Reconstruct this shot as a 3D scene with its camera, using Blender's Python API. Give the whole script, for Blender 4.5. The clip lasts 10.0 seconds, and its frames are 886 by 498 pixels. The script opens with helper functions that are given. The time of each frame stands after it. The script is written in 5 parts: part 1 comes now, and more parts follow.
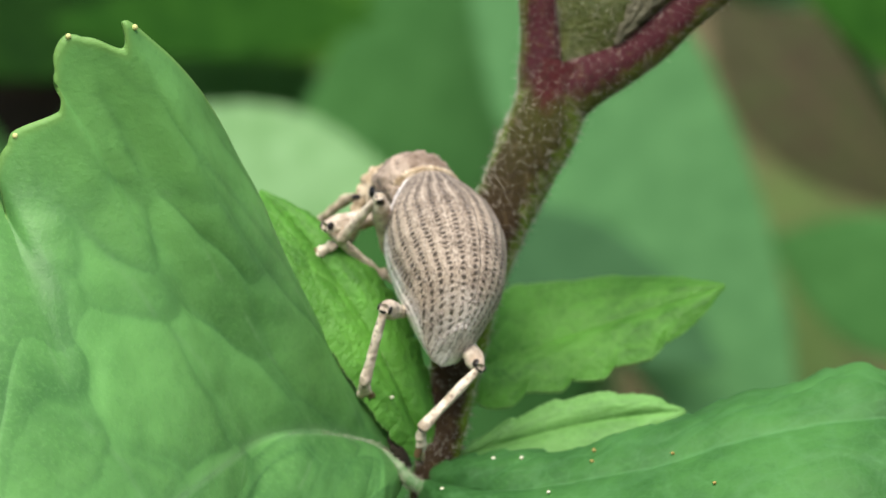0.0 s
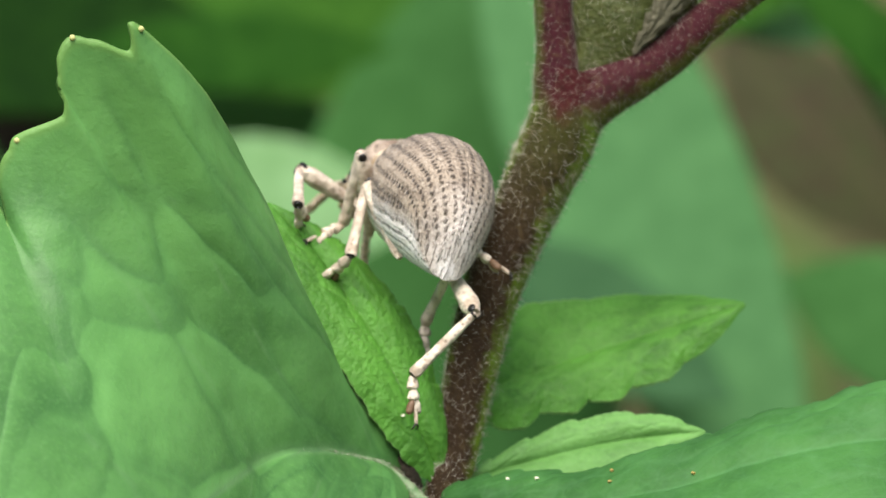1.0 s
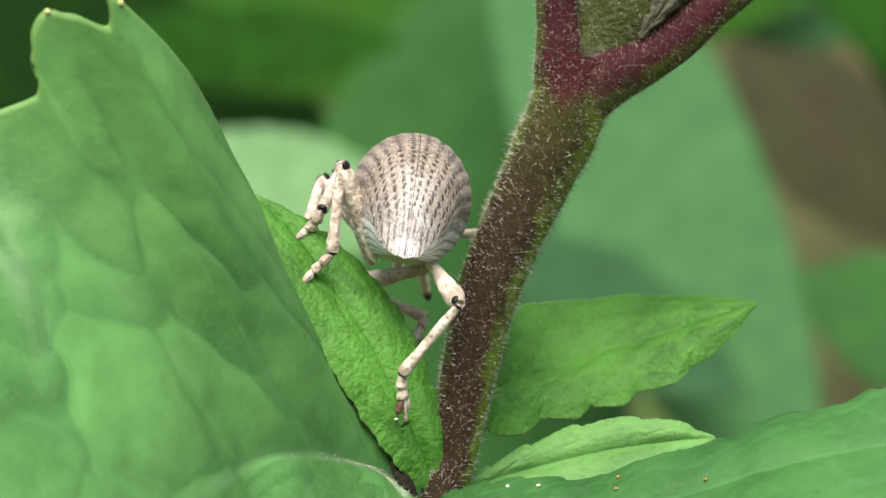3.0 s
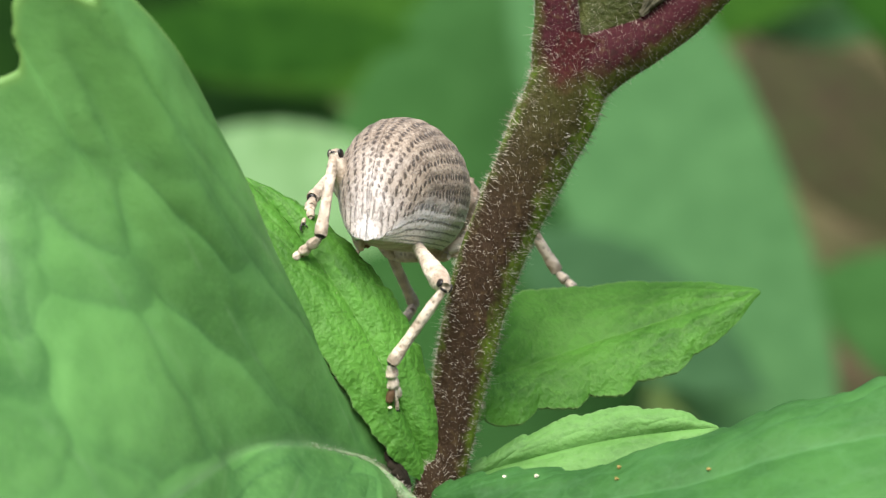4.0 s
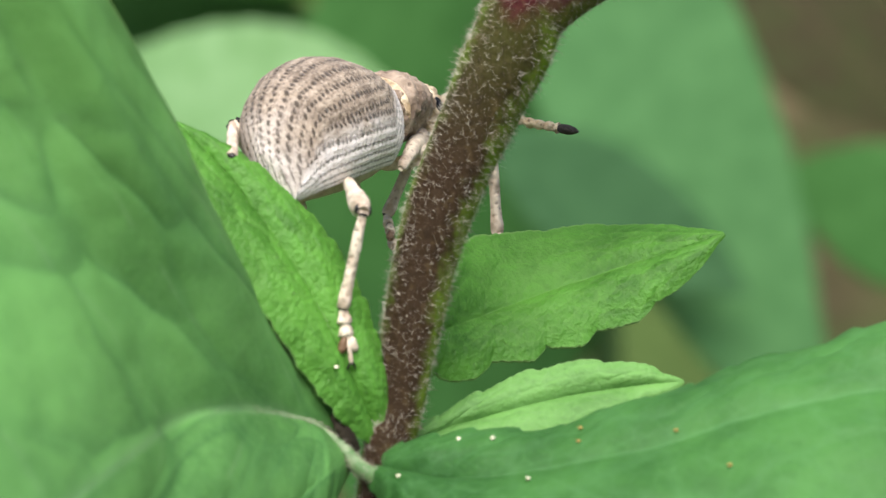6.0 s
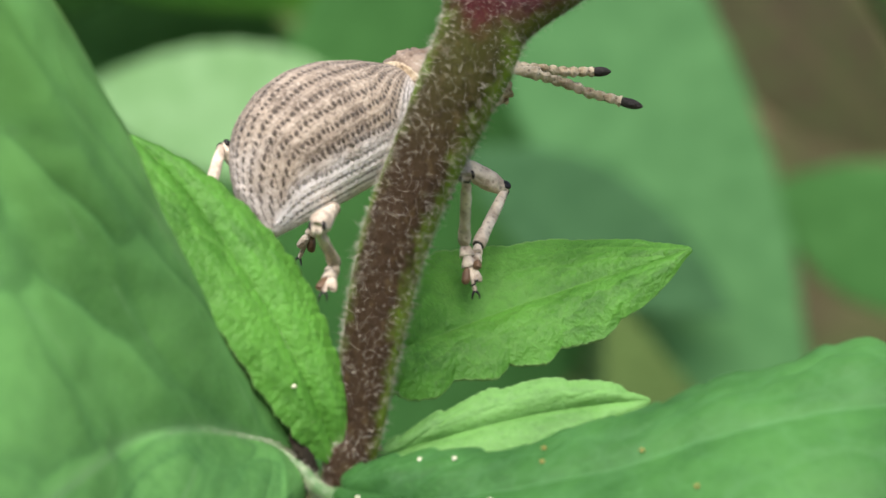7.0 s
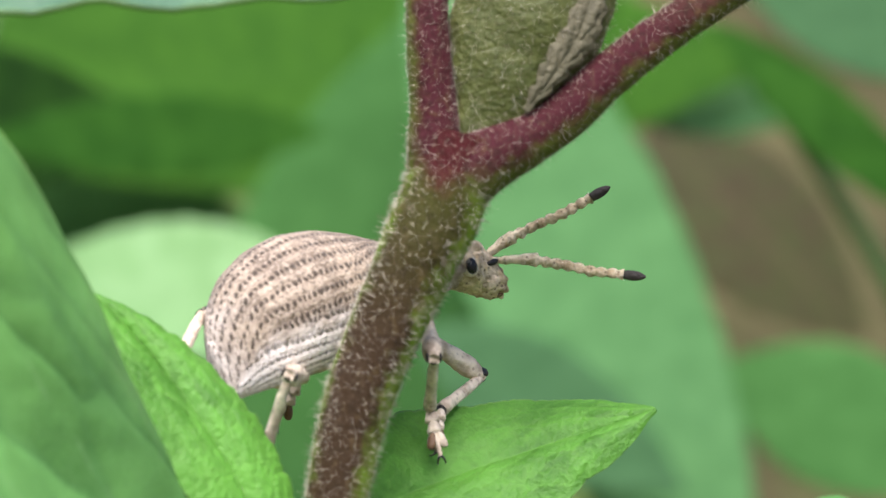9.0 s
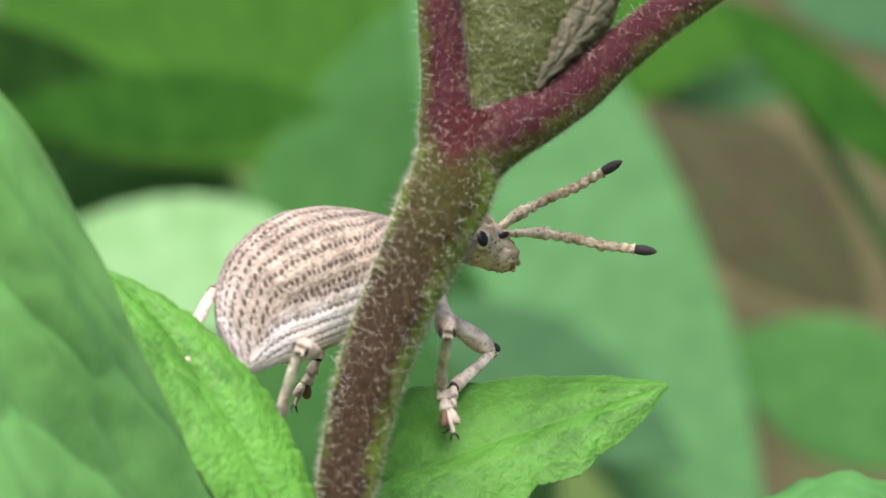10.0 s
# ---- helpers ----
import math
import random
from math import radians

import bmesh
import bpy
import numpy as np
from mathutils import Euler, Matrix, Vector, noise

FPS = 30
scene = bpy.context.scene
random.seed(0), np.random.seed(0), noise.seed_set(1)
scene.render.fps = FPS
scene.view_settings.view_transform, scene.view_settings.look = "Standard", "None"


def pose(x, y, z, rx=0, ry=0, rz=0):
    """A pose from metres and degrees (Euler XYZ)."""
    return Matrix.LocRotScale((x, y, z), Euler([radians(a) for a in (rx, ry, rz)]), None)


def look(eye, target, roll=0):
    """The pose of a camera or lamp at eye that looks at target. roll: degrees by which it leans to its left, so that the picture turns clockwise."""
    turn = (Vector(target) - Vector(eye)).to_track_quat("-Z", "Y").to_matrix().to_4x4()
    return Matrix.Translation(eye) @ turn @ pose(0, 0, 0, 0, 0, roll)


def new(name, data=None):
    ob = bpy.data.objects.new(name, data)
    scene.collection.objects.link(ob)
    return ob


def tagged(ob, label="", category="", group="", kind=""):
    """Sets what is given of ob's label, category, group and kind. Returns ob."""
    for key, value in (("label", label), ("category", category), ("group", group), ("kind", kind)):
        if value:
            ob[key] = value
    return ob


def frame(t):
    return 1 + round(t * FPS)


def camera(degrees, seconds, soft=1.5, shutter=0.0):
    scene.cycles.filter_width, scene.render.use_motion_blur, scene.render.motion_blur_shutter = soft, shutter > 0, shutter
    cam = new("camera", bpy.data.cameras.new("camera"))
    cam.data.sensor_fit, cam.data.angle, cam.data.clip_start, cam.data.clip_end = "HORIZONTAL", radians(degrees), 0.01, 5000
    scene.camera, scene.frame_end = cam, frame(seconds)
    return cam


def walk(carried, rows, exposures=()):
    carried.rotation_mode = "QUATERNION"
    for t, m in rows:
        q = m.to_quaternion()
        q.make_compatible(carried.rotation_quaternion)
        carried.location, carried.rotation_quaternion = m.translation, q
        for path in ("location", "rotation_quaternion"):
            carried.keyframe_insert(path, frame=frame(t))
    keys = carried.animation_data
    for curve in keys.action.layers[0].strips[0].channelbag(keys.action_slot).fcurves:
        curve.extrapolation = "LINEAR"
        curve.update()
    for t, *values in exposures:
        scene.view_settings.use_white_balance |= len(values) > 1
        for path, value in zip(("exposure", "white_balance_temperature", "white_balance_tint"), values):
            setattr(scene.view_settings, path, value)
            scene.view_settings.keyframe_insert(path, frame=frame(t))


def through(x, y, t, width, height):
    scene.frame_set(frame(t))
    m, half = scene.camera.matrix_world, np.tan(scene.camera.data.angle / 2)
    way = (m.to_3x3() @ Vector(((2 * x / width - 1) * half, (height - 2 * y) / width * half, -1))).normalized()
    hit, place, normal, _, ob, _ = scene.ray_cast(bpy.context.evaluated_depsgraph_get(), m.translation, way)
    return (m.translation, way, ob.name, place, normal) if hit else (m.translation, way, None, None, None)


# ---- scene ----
from mathutils import Quaternion

MM = 0.001

cam = camera(16, 10.0, soft=1.45)
walk(cam, [
    (0, pose(0.00228, -0.12905, 0.00274, 90.226, -0.22, 0.31)),
    (0.5, pose(0.00167, -0.12729, 0.00168, 90.875, -0.241, 0.172)),
    (1, pose(0.00134, -0.12531, 0.00098, 91.307, -0.396, 0.114)),
    (1.5, pose(0.00105, -0.1236, 0.00034, 91.634, -0.465, 0.084)),
    (2, pose(0.00068, -0.12195, 0.00015, 91.746, -0.418, -0.085)),
    (3.5, pose(0.00016, -0.11649, -0.00107, 92.195, -0.515, -0.593)),
    (4, pose(0.00029, -0.11483, -0.00153, 92.286, -0.509, -0.586)),
    (4.5, pose(0.00083, -0.11338, -0.00174, 92.122, -0.637, -0.467)),
    (5, pose(0.00058, -0.11154, -0.00159, 91.761, -0.769, -0.894)),
    (5.5, pose(-0.00018, -0.10962, 0.00032, 90.633, -0.031, -1.604)),
    (5.7, pose(-0.00026, -0.10902, 0.00069, 90.22, 0.106, -1.686)),
    (7, pose(0.00015, -0.10566, 0.0009, 90.468, 0.285, -2.389)),
    (7.5, pose(5e-05, -0.10515, 0.00022, 91.199, 0.252, -2.677)),
    (7.6, pose(-0.0001, -0.10518, 0.00012, 91.657, 0.273, -2.778)),
    (7.7, pose(-0.00028, -0.10517, 5e-05, 92.397, 0.291, -2.916)),
    (7.8, pose(-0.00044, -0.10516, 2e-05, 92.908, 0.301, -3.054)),
    (7.9, pose(-0.00057, -0.10513, -0, 93.329, 0.307, -3.152)),
    (8, pose(-0.00064, -0.10506, -2e-05, 93.765, 0.31, -3.209)),
    (8.1, pose(-0.00068, -0.10517, -3e-05, 93.897, 0.306, -3.241)),
    (8.2, pose(-0.00069, -0.10521, -5e-05, 94.061, 0.307, -3.294)),
    (8.5, pose(-0.00065, -0.10506, -0.00015, 94.191, 0.336, -3.372)),
    (9, pose(-0.00067, -0.10496, -0.0002, 93.947, 0.352, -3.496)),
    (9.5, pose(-0.00078, -0.10479, -0.00017, 93.753, 0.356, -3.463)),
    (10, pose(-0.00093, -0.10488, -0.00027, 93.551, 0.406, -3.421)),
], exposures=[(0, 0.55, 6450, 13), (4, 0.60, 6450, 14), (7, 0.62, 6400, 16), (7.6, 0.65, 6400, 17), (8, 0.79, 6320, 19), (8.5, 0.96, 6300, 21), (10, 1.01, 6300, 21)])

cam.data.dof.use_dof = True
cam.data.dof.focus_distance = 0.1152
cam.data.dof.aperture_fstop = 98

# ---- light ----
world = bpy.data.worlds.new("sky")
scene.world = world
world.use_nodes = True
wn = world.node_tree.nodes
sky = wn.new("ShaderNodeTexSky")
sky.sky_type, sky.sun_disc = "NISHITA", False
sky.sun_elevation, sky.sun_rotation = radians(52), radians(188)
wn["Background"].inputs[1].default_value = 0.088
world.node_tree.links.new(sky.outputs[0], wn["Background"].inputs[0])

sun_data = bpy.data.lights.new("sun", "SUN")
sun_data.energy, sun_data.angle, sun_data.color = 4.5, radians(54), (1.0, 0.95, 0.85)
sun = new("sun", sun_data)
sun.matrix_basis = look((0, 0, 0), (0.09, 0.61, -0.79))


# ---- materials ----
class Mat:
    """A node material with a Principled surface and short ways to add nodes."""

    def __init__(self, name):
        self.m = bpy.data.materials.new(name)
        self.m.use_nodes = True
        self.nodes, self.links = self.m.node_tree.nodes, self.m.node_tree.links
        self.p = self.nodes["Principled BSDF"]

    def put(self, socket, value):
        if isinstance(value, bpy.types.NodeSocket):
            self.links.new(value, socket)
        elif isinstance(value, (tuple, list)):
            socket.default_value = (*value, 1.0) if len(value) == 3 and len(socket.default_value) == 4 else value
        else:
            socket.default_value = value

    def math(self, op, a, b=0.0, c=0.0, clamp=False):
        n = self.nodes.new("ShaderNodeMath")
        n.operation, n.use_clamp = op, clamp
        for s, v in zip(n.inputs, (a, b, c)):
            self.put(s, v)
        return n.outputs[0]

    def coords(self, kind="Object"):
        n = self.nodes.new("ShaderNodeTexCoord")
        return n.outputs[kind]

    def uv(self):
        n = self.nodes.new("ShaderNodeSeparateXYZ")
        self.links.new(self.coords("UV"), n.inputs[0])
        return n.outputs[0], n.outputs[1]

    def noise(self, scale, detail=3.0, rough=0.55, vector=None):
        n = self.nodes.new("ShaderNodeTexNoise")
        n.inputs["Scale"].default_value, n.inputs["Detail"].default_value, n.inputs["Roughness"].default_value = scale, detail, rough
        self.links.new(vector or self.coords(), n.inputs["Vector"])
        return n.outputs["Fac"]

    def cells(self, scale, feature="F1", vector=None, out="Distance"):
        n = self.nodes.new("ShaderNodeTexVoronoi")
        n.feature = feature
        n.inputs["Scale"].default_value = scale
        self.links.new(vector or self.coords(), n.inputs["Vector"])
        return n.outputs[out]

    def stretched(self, x, y, z, kind="Object"):
        n = self.nodes.new("ShaderNodeMapping")
        n.inputs["Scale"].default_value = (x, y, z)
        self.links.new(self.coords(kind), n.inputs["Vector"])
        return n.outputs[0]

    def step(self, value, lo, hi):
        n = self.nodes.new("ShaderNodeMapRange")
        n.interpolation_type = "SMOOTHSTEP"
        self.put(n.inputs["Value"], value)
        n.inputs["From Min"].default_value, n.inputs["From Max"].default_value = lo, hi
        return n.outputs[0]

    def mix(self, fac, a, b):
        n = self.nodes.new("ShaderNodeMix")
        n.data_type = "RGBA"
        self.put(n.inputs["Factor"], fac)
        self.put(n.inputs[6], a), self.put(n.inputs[7], b)
        return n.outputs[2]

    def bump(self, height, distance, strength=1.0, after=None):
        n = self.nodes.new("ShaderNodeBump")
        n.inputs["Distance"].default_value, n.inputs["Strength"].default_value = distance, strength
        self.put(n.inputs["Height"], height)
        if after is not None:
            self.links.new(after, n.inputs["Normal"])
        return n.outputs[0]

    def done(self, colour, rough=0.5, normal=None, specular=0.5, through=0.0, sheen=0.0):
        self.put(self.p.inputs["Base Color"], colour)
        self.put(self.p.inputs["Roughness"], rough)
        self.p.inputs["Specular IOR Level"].default_value = specular
        if sheen:
            self.p.inputs["Sheen Weight"].default_value = sheen
        if normal is not None:
            self.links.new(normal, self.p.inputs["Normal"])
        if through:
            t = self.nodes.new("ShaderNodeBsdfTranslucent")
            self.put(t.inputs["Color"], colour)
            mixer = self.nodes.new("ShaderNodeMixShader")
            mixer.inputs[0].default_value = through
            self.links.new(self.p.outputs[0], mixer.inputs[1])
            self.links.new(t.outputs[0], mixer.inputs[2])
            self.links.new(mixer.outputs[0], self.nodes["Material Output"].inputs["Surface"])
        return self.m


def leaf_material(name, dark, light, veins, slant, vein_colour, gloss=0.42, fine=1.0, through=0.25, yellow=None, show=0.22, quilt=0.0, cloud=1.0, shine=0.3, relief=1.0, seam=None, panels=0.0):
    """A leaf blade: side veins from the UV map (u along the midrib, v across), a net of small veins, blotches and
    grain.
    quilt: how much the seams between the soft pillows of the blade differ in colour; seam: their colour instead of the
    veins', dark for painted-in fold shade; panels: how much light on the pillows is painted into the colour."""
    k = Mat(name)
    u, v = k.uv()
    side = k.math("ABSOLUTE", v)
    wob = k.math("MULTIPLY", k.math("SUBTRACT", k.noise(180, 2), 0.5), 0.08)
    phase = k.math("MULTIPLY", k.math("ADD", k.math("SUBTRACT", u, k.math("MULTIPLY", k.math("POWER", side, 0.9), slant)), wob), veins)
    off = k.math("ABSOLUTE", k.math("SUBTRACT", k.math("FRACT", phase), 0.5))
    main = k.math("MULTIPLY", k.math("MULTIPLY", k.step(off, 0.455, 0.5), k.step(k.noise(620, 3), 0.42, 0.62)), k.math("SUBTRACT", 1.0, k.step(side, 0.5, 0.95)))
    rib = k.math("SUBTRACT", 1.0, k.step(side, 0.0, 0.04))
    edge = k.step(side, 0.965, 1.0)
    vein = k.math("MAXIMUM", k.math("MULTIPLY", main, 0.6), rib)
    net = k.math("SUBTRACT", 1.0, k.step(k.cells(1500 * fine, "DISTANCE_TO_EDGE"), 0.0, 0.12))
    blot = k.noise(150, 4)
    mottle = k.noise(900, 4)
    grain = k.noise(5200, 2)
    base = k.mix(k.step(blot, 0.3, 0.72), dark, light)
    base = k.mix(k.math("MULTIPLY", k.step(mottle, 0.40, 0.70), 0.28 * cloud), base, light)
    base = k.mix(k.math("MULTIPLY", k.step(grain, 0.50, 0.68), 0.32 * cloud), base, light)
    base = k.mix(k.math("MULTIPLY", k.step(k.noise(3100, 3), 0.50, 0.70), 0.25 * cloud), base, dark)
    base = k.mix(k.math("MULTIPLY", net, 0.07), base, vein_colour)
    base = k.mix(k.math("MULTIPLY", vein, show), base, vein_colour)
    base = k.mix(k.math("MULTIPLY", edge, 0.45), base, yellow or vein_colour)
    bump = k.bump(k.noise(1500, 3), 0.00005 * relief, 0.7)
    bump = k.bump(k.noise(5200, 2), 0.000035 * relief, 0.9, bump)
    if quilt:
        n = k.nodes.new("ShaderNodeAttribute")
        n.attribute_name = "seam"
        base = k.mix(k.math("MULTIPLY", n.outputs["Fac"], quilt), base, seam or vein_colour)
    # light on the pillows, painted as a brighter leaf colour
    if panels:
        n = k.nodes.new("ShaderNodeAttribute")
        n.attribute_name = "pillow_light"
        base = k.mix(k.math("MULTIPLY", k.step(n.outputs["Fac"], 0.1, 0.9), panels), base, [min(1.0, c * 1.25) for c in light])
    rough = k.math("ADD", gloss + 0.06, k.math("MULTIPLY", k.noise(700, 2), 0.18))
    return k.done(base, rough, bump, shine, through)


# the dark seam colour paints in the shade of the big leaf's folds
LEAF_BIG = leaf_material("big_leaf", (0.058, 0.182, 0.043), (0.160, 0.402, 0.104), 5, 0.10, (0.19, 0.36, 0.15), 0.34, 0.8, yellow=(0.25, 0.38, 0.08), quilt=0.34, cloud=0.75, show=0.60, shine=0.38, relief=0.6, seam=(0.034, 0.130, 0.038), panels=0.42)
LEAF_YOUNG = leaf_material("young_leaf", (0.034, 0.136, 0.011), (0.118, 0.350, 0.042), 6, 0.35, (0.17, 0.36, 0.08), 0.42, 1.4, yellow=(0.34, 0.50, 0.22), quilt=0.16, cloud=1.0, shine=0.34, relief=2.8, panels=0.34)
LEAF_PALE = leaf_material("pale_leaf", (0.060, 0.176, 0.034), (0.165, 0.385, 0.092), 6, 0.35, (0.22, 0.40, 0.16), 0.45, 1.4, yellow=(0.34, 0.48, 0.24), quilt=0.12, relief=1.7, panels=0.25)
LEAF_RIGHT = leaf_material("lower_leaf", (0.026, 0.104, 0.022), (0.080, 0.250, 0.056), 6, 0.30, (0.13, 0.32, 0.13), 0.46, 0.9, quilt=0.12, cloud=0.6, shine=0.22)
LEAF_FAR = leaf_material("far_leaf", (0.068, 0.202, 0.063), (0.098, 0.264, 0.088), 6, 0.30, (0.07, 0.20, 0.06), 0.6, 0.3, show=0.1)
LEAF_FAR_BACK = leaf_material("far_back_leaf", (0.042, 0.140, 0.032), (0.060, 0.180, 0.046), 6, 0.30, (0.07, 0.20, 0.06), 0.6, 0.3, show=0.1, shine=0.10)
# light copy of the far leaf: sunlight is put into its base colour
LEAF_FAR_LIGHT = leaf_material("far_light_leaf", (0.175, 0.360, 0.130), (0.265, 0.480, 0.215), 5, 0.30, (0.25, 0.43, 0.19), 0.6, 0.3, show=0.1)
LEAF_FAR_FRESH = leaf_material("far_fresh_leaf", (0.022, 0.096, 0.005), (0.042, 0.142, 0.009), 5, 0.30, (0.10, 0.25, 0.05), 0.6, 0.3, show=0.1, shine=0.16)
# darker copies of the far leaf; shaded leaves get their shade from this colour
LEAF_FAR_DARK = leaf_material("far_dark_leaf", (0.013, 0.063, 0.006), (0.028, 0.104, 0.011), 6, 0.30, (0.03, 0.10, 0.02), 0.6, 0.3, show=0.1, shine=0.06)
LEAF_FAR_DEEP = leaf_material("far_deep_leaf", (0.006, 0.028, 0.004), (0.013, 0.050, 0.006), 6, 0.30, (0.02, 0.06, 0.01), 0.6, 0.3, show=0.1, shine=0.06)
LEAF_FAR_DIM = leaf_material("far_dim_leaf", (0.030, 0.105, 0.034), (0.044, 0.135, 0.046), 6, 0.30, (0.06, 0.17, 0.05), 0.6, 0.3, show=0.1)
LEAF_BLUE = leaf_material("bluish_leaf", (0.062, 0.155, 0.090), (0.100, 0.215, 0.125), 6, 0.30, (0.25, 0.40, 0.22), 0.4, 0.3, yellow=(0.35, 0.55, 0.18))
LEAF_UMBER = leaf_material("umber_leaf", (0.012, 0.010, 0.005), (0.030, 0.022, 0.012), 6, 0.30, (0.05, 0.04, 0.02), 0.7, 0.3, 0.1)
LEAF_DEAD = leaf_material("dead_leaf", (0.036, 0.026, 0.010), (0.034, 0.048, 0.009), 6, 0.30, (0.24, 0.15, 0.09), 0.6, 0.3, 0.1)


def rib_material():
    k = Mat("pale_rib")
    c = k.mix(k.step(k.noise(2200, 4), 0.35, 0.65), (0.085, 0.190, 0.060), (0.27, 0.36, 0.20))
    return k.done(c, 0.5, k.bump(k.noise(3000, 2), 0.00005), 0.4)


def stem_material(name, brown, green, brown_share, red=None, web=0.0, centre=0.465):
    """Downy stem skin: brown where u (round the stem) faces the light side, green on the flanks, red towards its upper end."""
    k = Mat(name)
    u, v = k.uv()
    face = k.math("ABSOLUTE", k.math("SUBTRACT", u, centre))
    ragged = k.math("ADD", face, k.math("MULTIPLY", k.math("SUBTRACT", k.noise(1500, 4), 0.5), 0.22))
    share = k.math("SUBTRACT", 1.0, k.step(ragged, brown_share - 0.07, brown_share + 0.06))
    low = k.math("SUBTRACT", 1.0, k.math("MULTIPLY", k.step(v, 0.70, 0.98), 0.22))
    c = k.mix(k.math("MULTIPLY", share, low), green, brown)
    if red:
        c = k.mix(k.math("MULTIPLY", k.step(k.math("ADD", v, k.math("MULTIPLY", ragged, -0.25)), 0.87, 0.92), 0.92), c, red)
    if web:
        c = k.mix(k.math("MULTIPLY", k.math("SUBTRACT", 1.0, k.step(v, web * 0.6, web)), k.step(k.math("ADD", u, k.math("MULTIPLY", k.math("SUBTRACT", ragged, face), 0.8)), 0.46, 0.60)), c, green)
    streak = k.noise(1.0, 4, 0.6, k.stretched(6000, 6000, 900))
    c = k.mix(k.math("MULTIPLY", k.step(streak, 0.55, 0.75), 0.22), c, (0.17, 0.13, 0.07))
    c = k.mix(k.math("MULTIPLY", k.step(k.noise(4200, 2), 0.5, 0.7), 0.50), c, (0.016, 0.010, 0.005))
    c = k.mix(k.math("MULTIPLY", k.step(k.noise(2300, 3), 0.56, 0.72), 0.30), c, (0.12, 0.085, 0.030))
    return k.done(c, 0.75, k.bump(k.noise(3600, 3), 0.00012, 0.9, k.bump(streak, 0.0001, 0.9)), 0.15)


def plain_material(name, a, b, scale=2500, rough=0.5, relief=0.00004, through=0.0):
    k = Mat(name)
    return k.done(k.mix(k.noise(scale, 3), a, b), rough, k.bump(k.noise(scale * 1.7, 3), relief), 0.4, through)


RIB = rib_material()
STEM = stem_material("stem_skin", (0.029, 0.0165, 0.0070), (0.100, 0.178, 0.010), 0.168, (0.048, 0.003, 0.008))
BRANCH = stem_material("branch_skin", (0.047, 0.009, 0.013), (0.070, 0.092, 0.012), 0.19, web=0.22, centre=0.41)
BRANCH_UPRIGHT = stem_material("upright_branch_skin", (0.047, 0.009, 0.013), (0.070, 0.092, 0.012), 0.20, centre=0.57)


def hair_material():
    """Each hair of its own shade, from brown to white."""
    k = Mat("pale_hair")
    shade = k.nodes.new("ShaderNodeNewGeometry").outputs["Random Per Island"]
    c = k.mix(k.step(shade, 0.15, 1.0), (0.12, 0.085, 0.045), (0.78, 0.74, 0.64))
    return k.done(c, 0.5, None, 0.4)


HAIR = hair_material()
HAIR_LEAF = plain_material("leaf_hair", (0.46, 0.58, 0.30), (0.72, 0.78, 0.55), 4000, 0.5)
TIP = plain_material("tooth_gland", (0.42, 0.46, 0.14), (0.62, 0.60, 0.26), 3000, 0.45)
BUD = plain_material("bud_skin", (0.022, 0.036, 0.004), (0.095, 0.110, 0.022), 2400, 0.6, 0.00015)
BUD_EDGE = plain_material("bud_edge", (0.018, 0.020, 0.006), (0.17, 0.155, 0.095), 1700, 0.7, 0.0002)
SPECK = plain_material("pollen", (0.75, 0.70, 0.48), (0.85, 0.82, 0.66), 3000, 0.6)
SPECK_ORANGE = plain_material("rust_speck", (0.30, 0.20, 0.05), (0.45, 0.33, 0.10), 3000, 0.6)


def ground_material():
    k = Mat("leaf_litter_soil")
    c = k.mix(k.step(k.noise(12, 4), 0.35, 0.65), (0.046, 0.042, 0.018), (0.082, 0.080, 0.034))
    c = k.mix(k.step(k.noise(18, 3), 0.55, 0.72), c, (0.13, 0.085, 0.055))
    c = k.mix(k.math("MULTIPLY", k.step(k.noise(7, 3), 0.5, 0.62), 0.8), c, (0.07, 0.13, 0.03))
    return k.done(c, 0.9, k.bump(k.noise(120, 6), 0.004), 0.2)


SOIL = ground_material()


# ---- mesh helpers ----
def mesh_of(name, verts, faces, material, uvs=None, scale=MM):
    me = bpy.data.meshes.new(name)
    me.from_pydata([tuple(c * scale for c in v) for v in verts], [], faces)
    if uvs is not None:
        layer = me.uv_layers.new(name="UVMap")
        for loop in me.loops:
            layer.data[loop.index].uv = uvs[loop.vertex_index]
    me.polygons.foreach_set("use_smooth", [True] * len(me.polygons))
    me.materials.append(material)
    me.update()
    return me


def attach(name, me, parent=None, label=""):
    ob = new(name, me)
    if parent is not None:
        ob.parent = parent
    return tagged(ob, label)


def spline(points, t):
    """A smooth curve through the points, t from 0 to 1."""
    n = len(points) - 1
    x = min(max(t, 0.0), 1.0) * n
    i = min(int(x), n - 1)
    f = x - i
    p = [Vector(points[min(max(j, 0), n)]) for j in (i - 1, i, i + 1, i + 2)]
    return 0.5 * (2 * p[1] + (p[2] - p[0]) * f + (2 * p[0] - 5 * p[1] + 4 * p[2] - p[3]) * f * f + (3 * p[1] - p[0] - 3 * p[2] + p[3]) * f**3)


def scalar(values, t):
    return spline([(v, 0, 0) for v in values], t).x


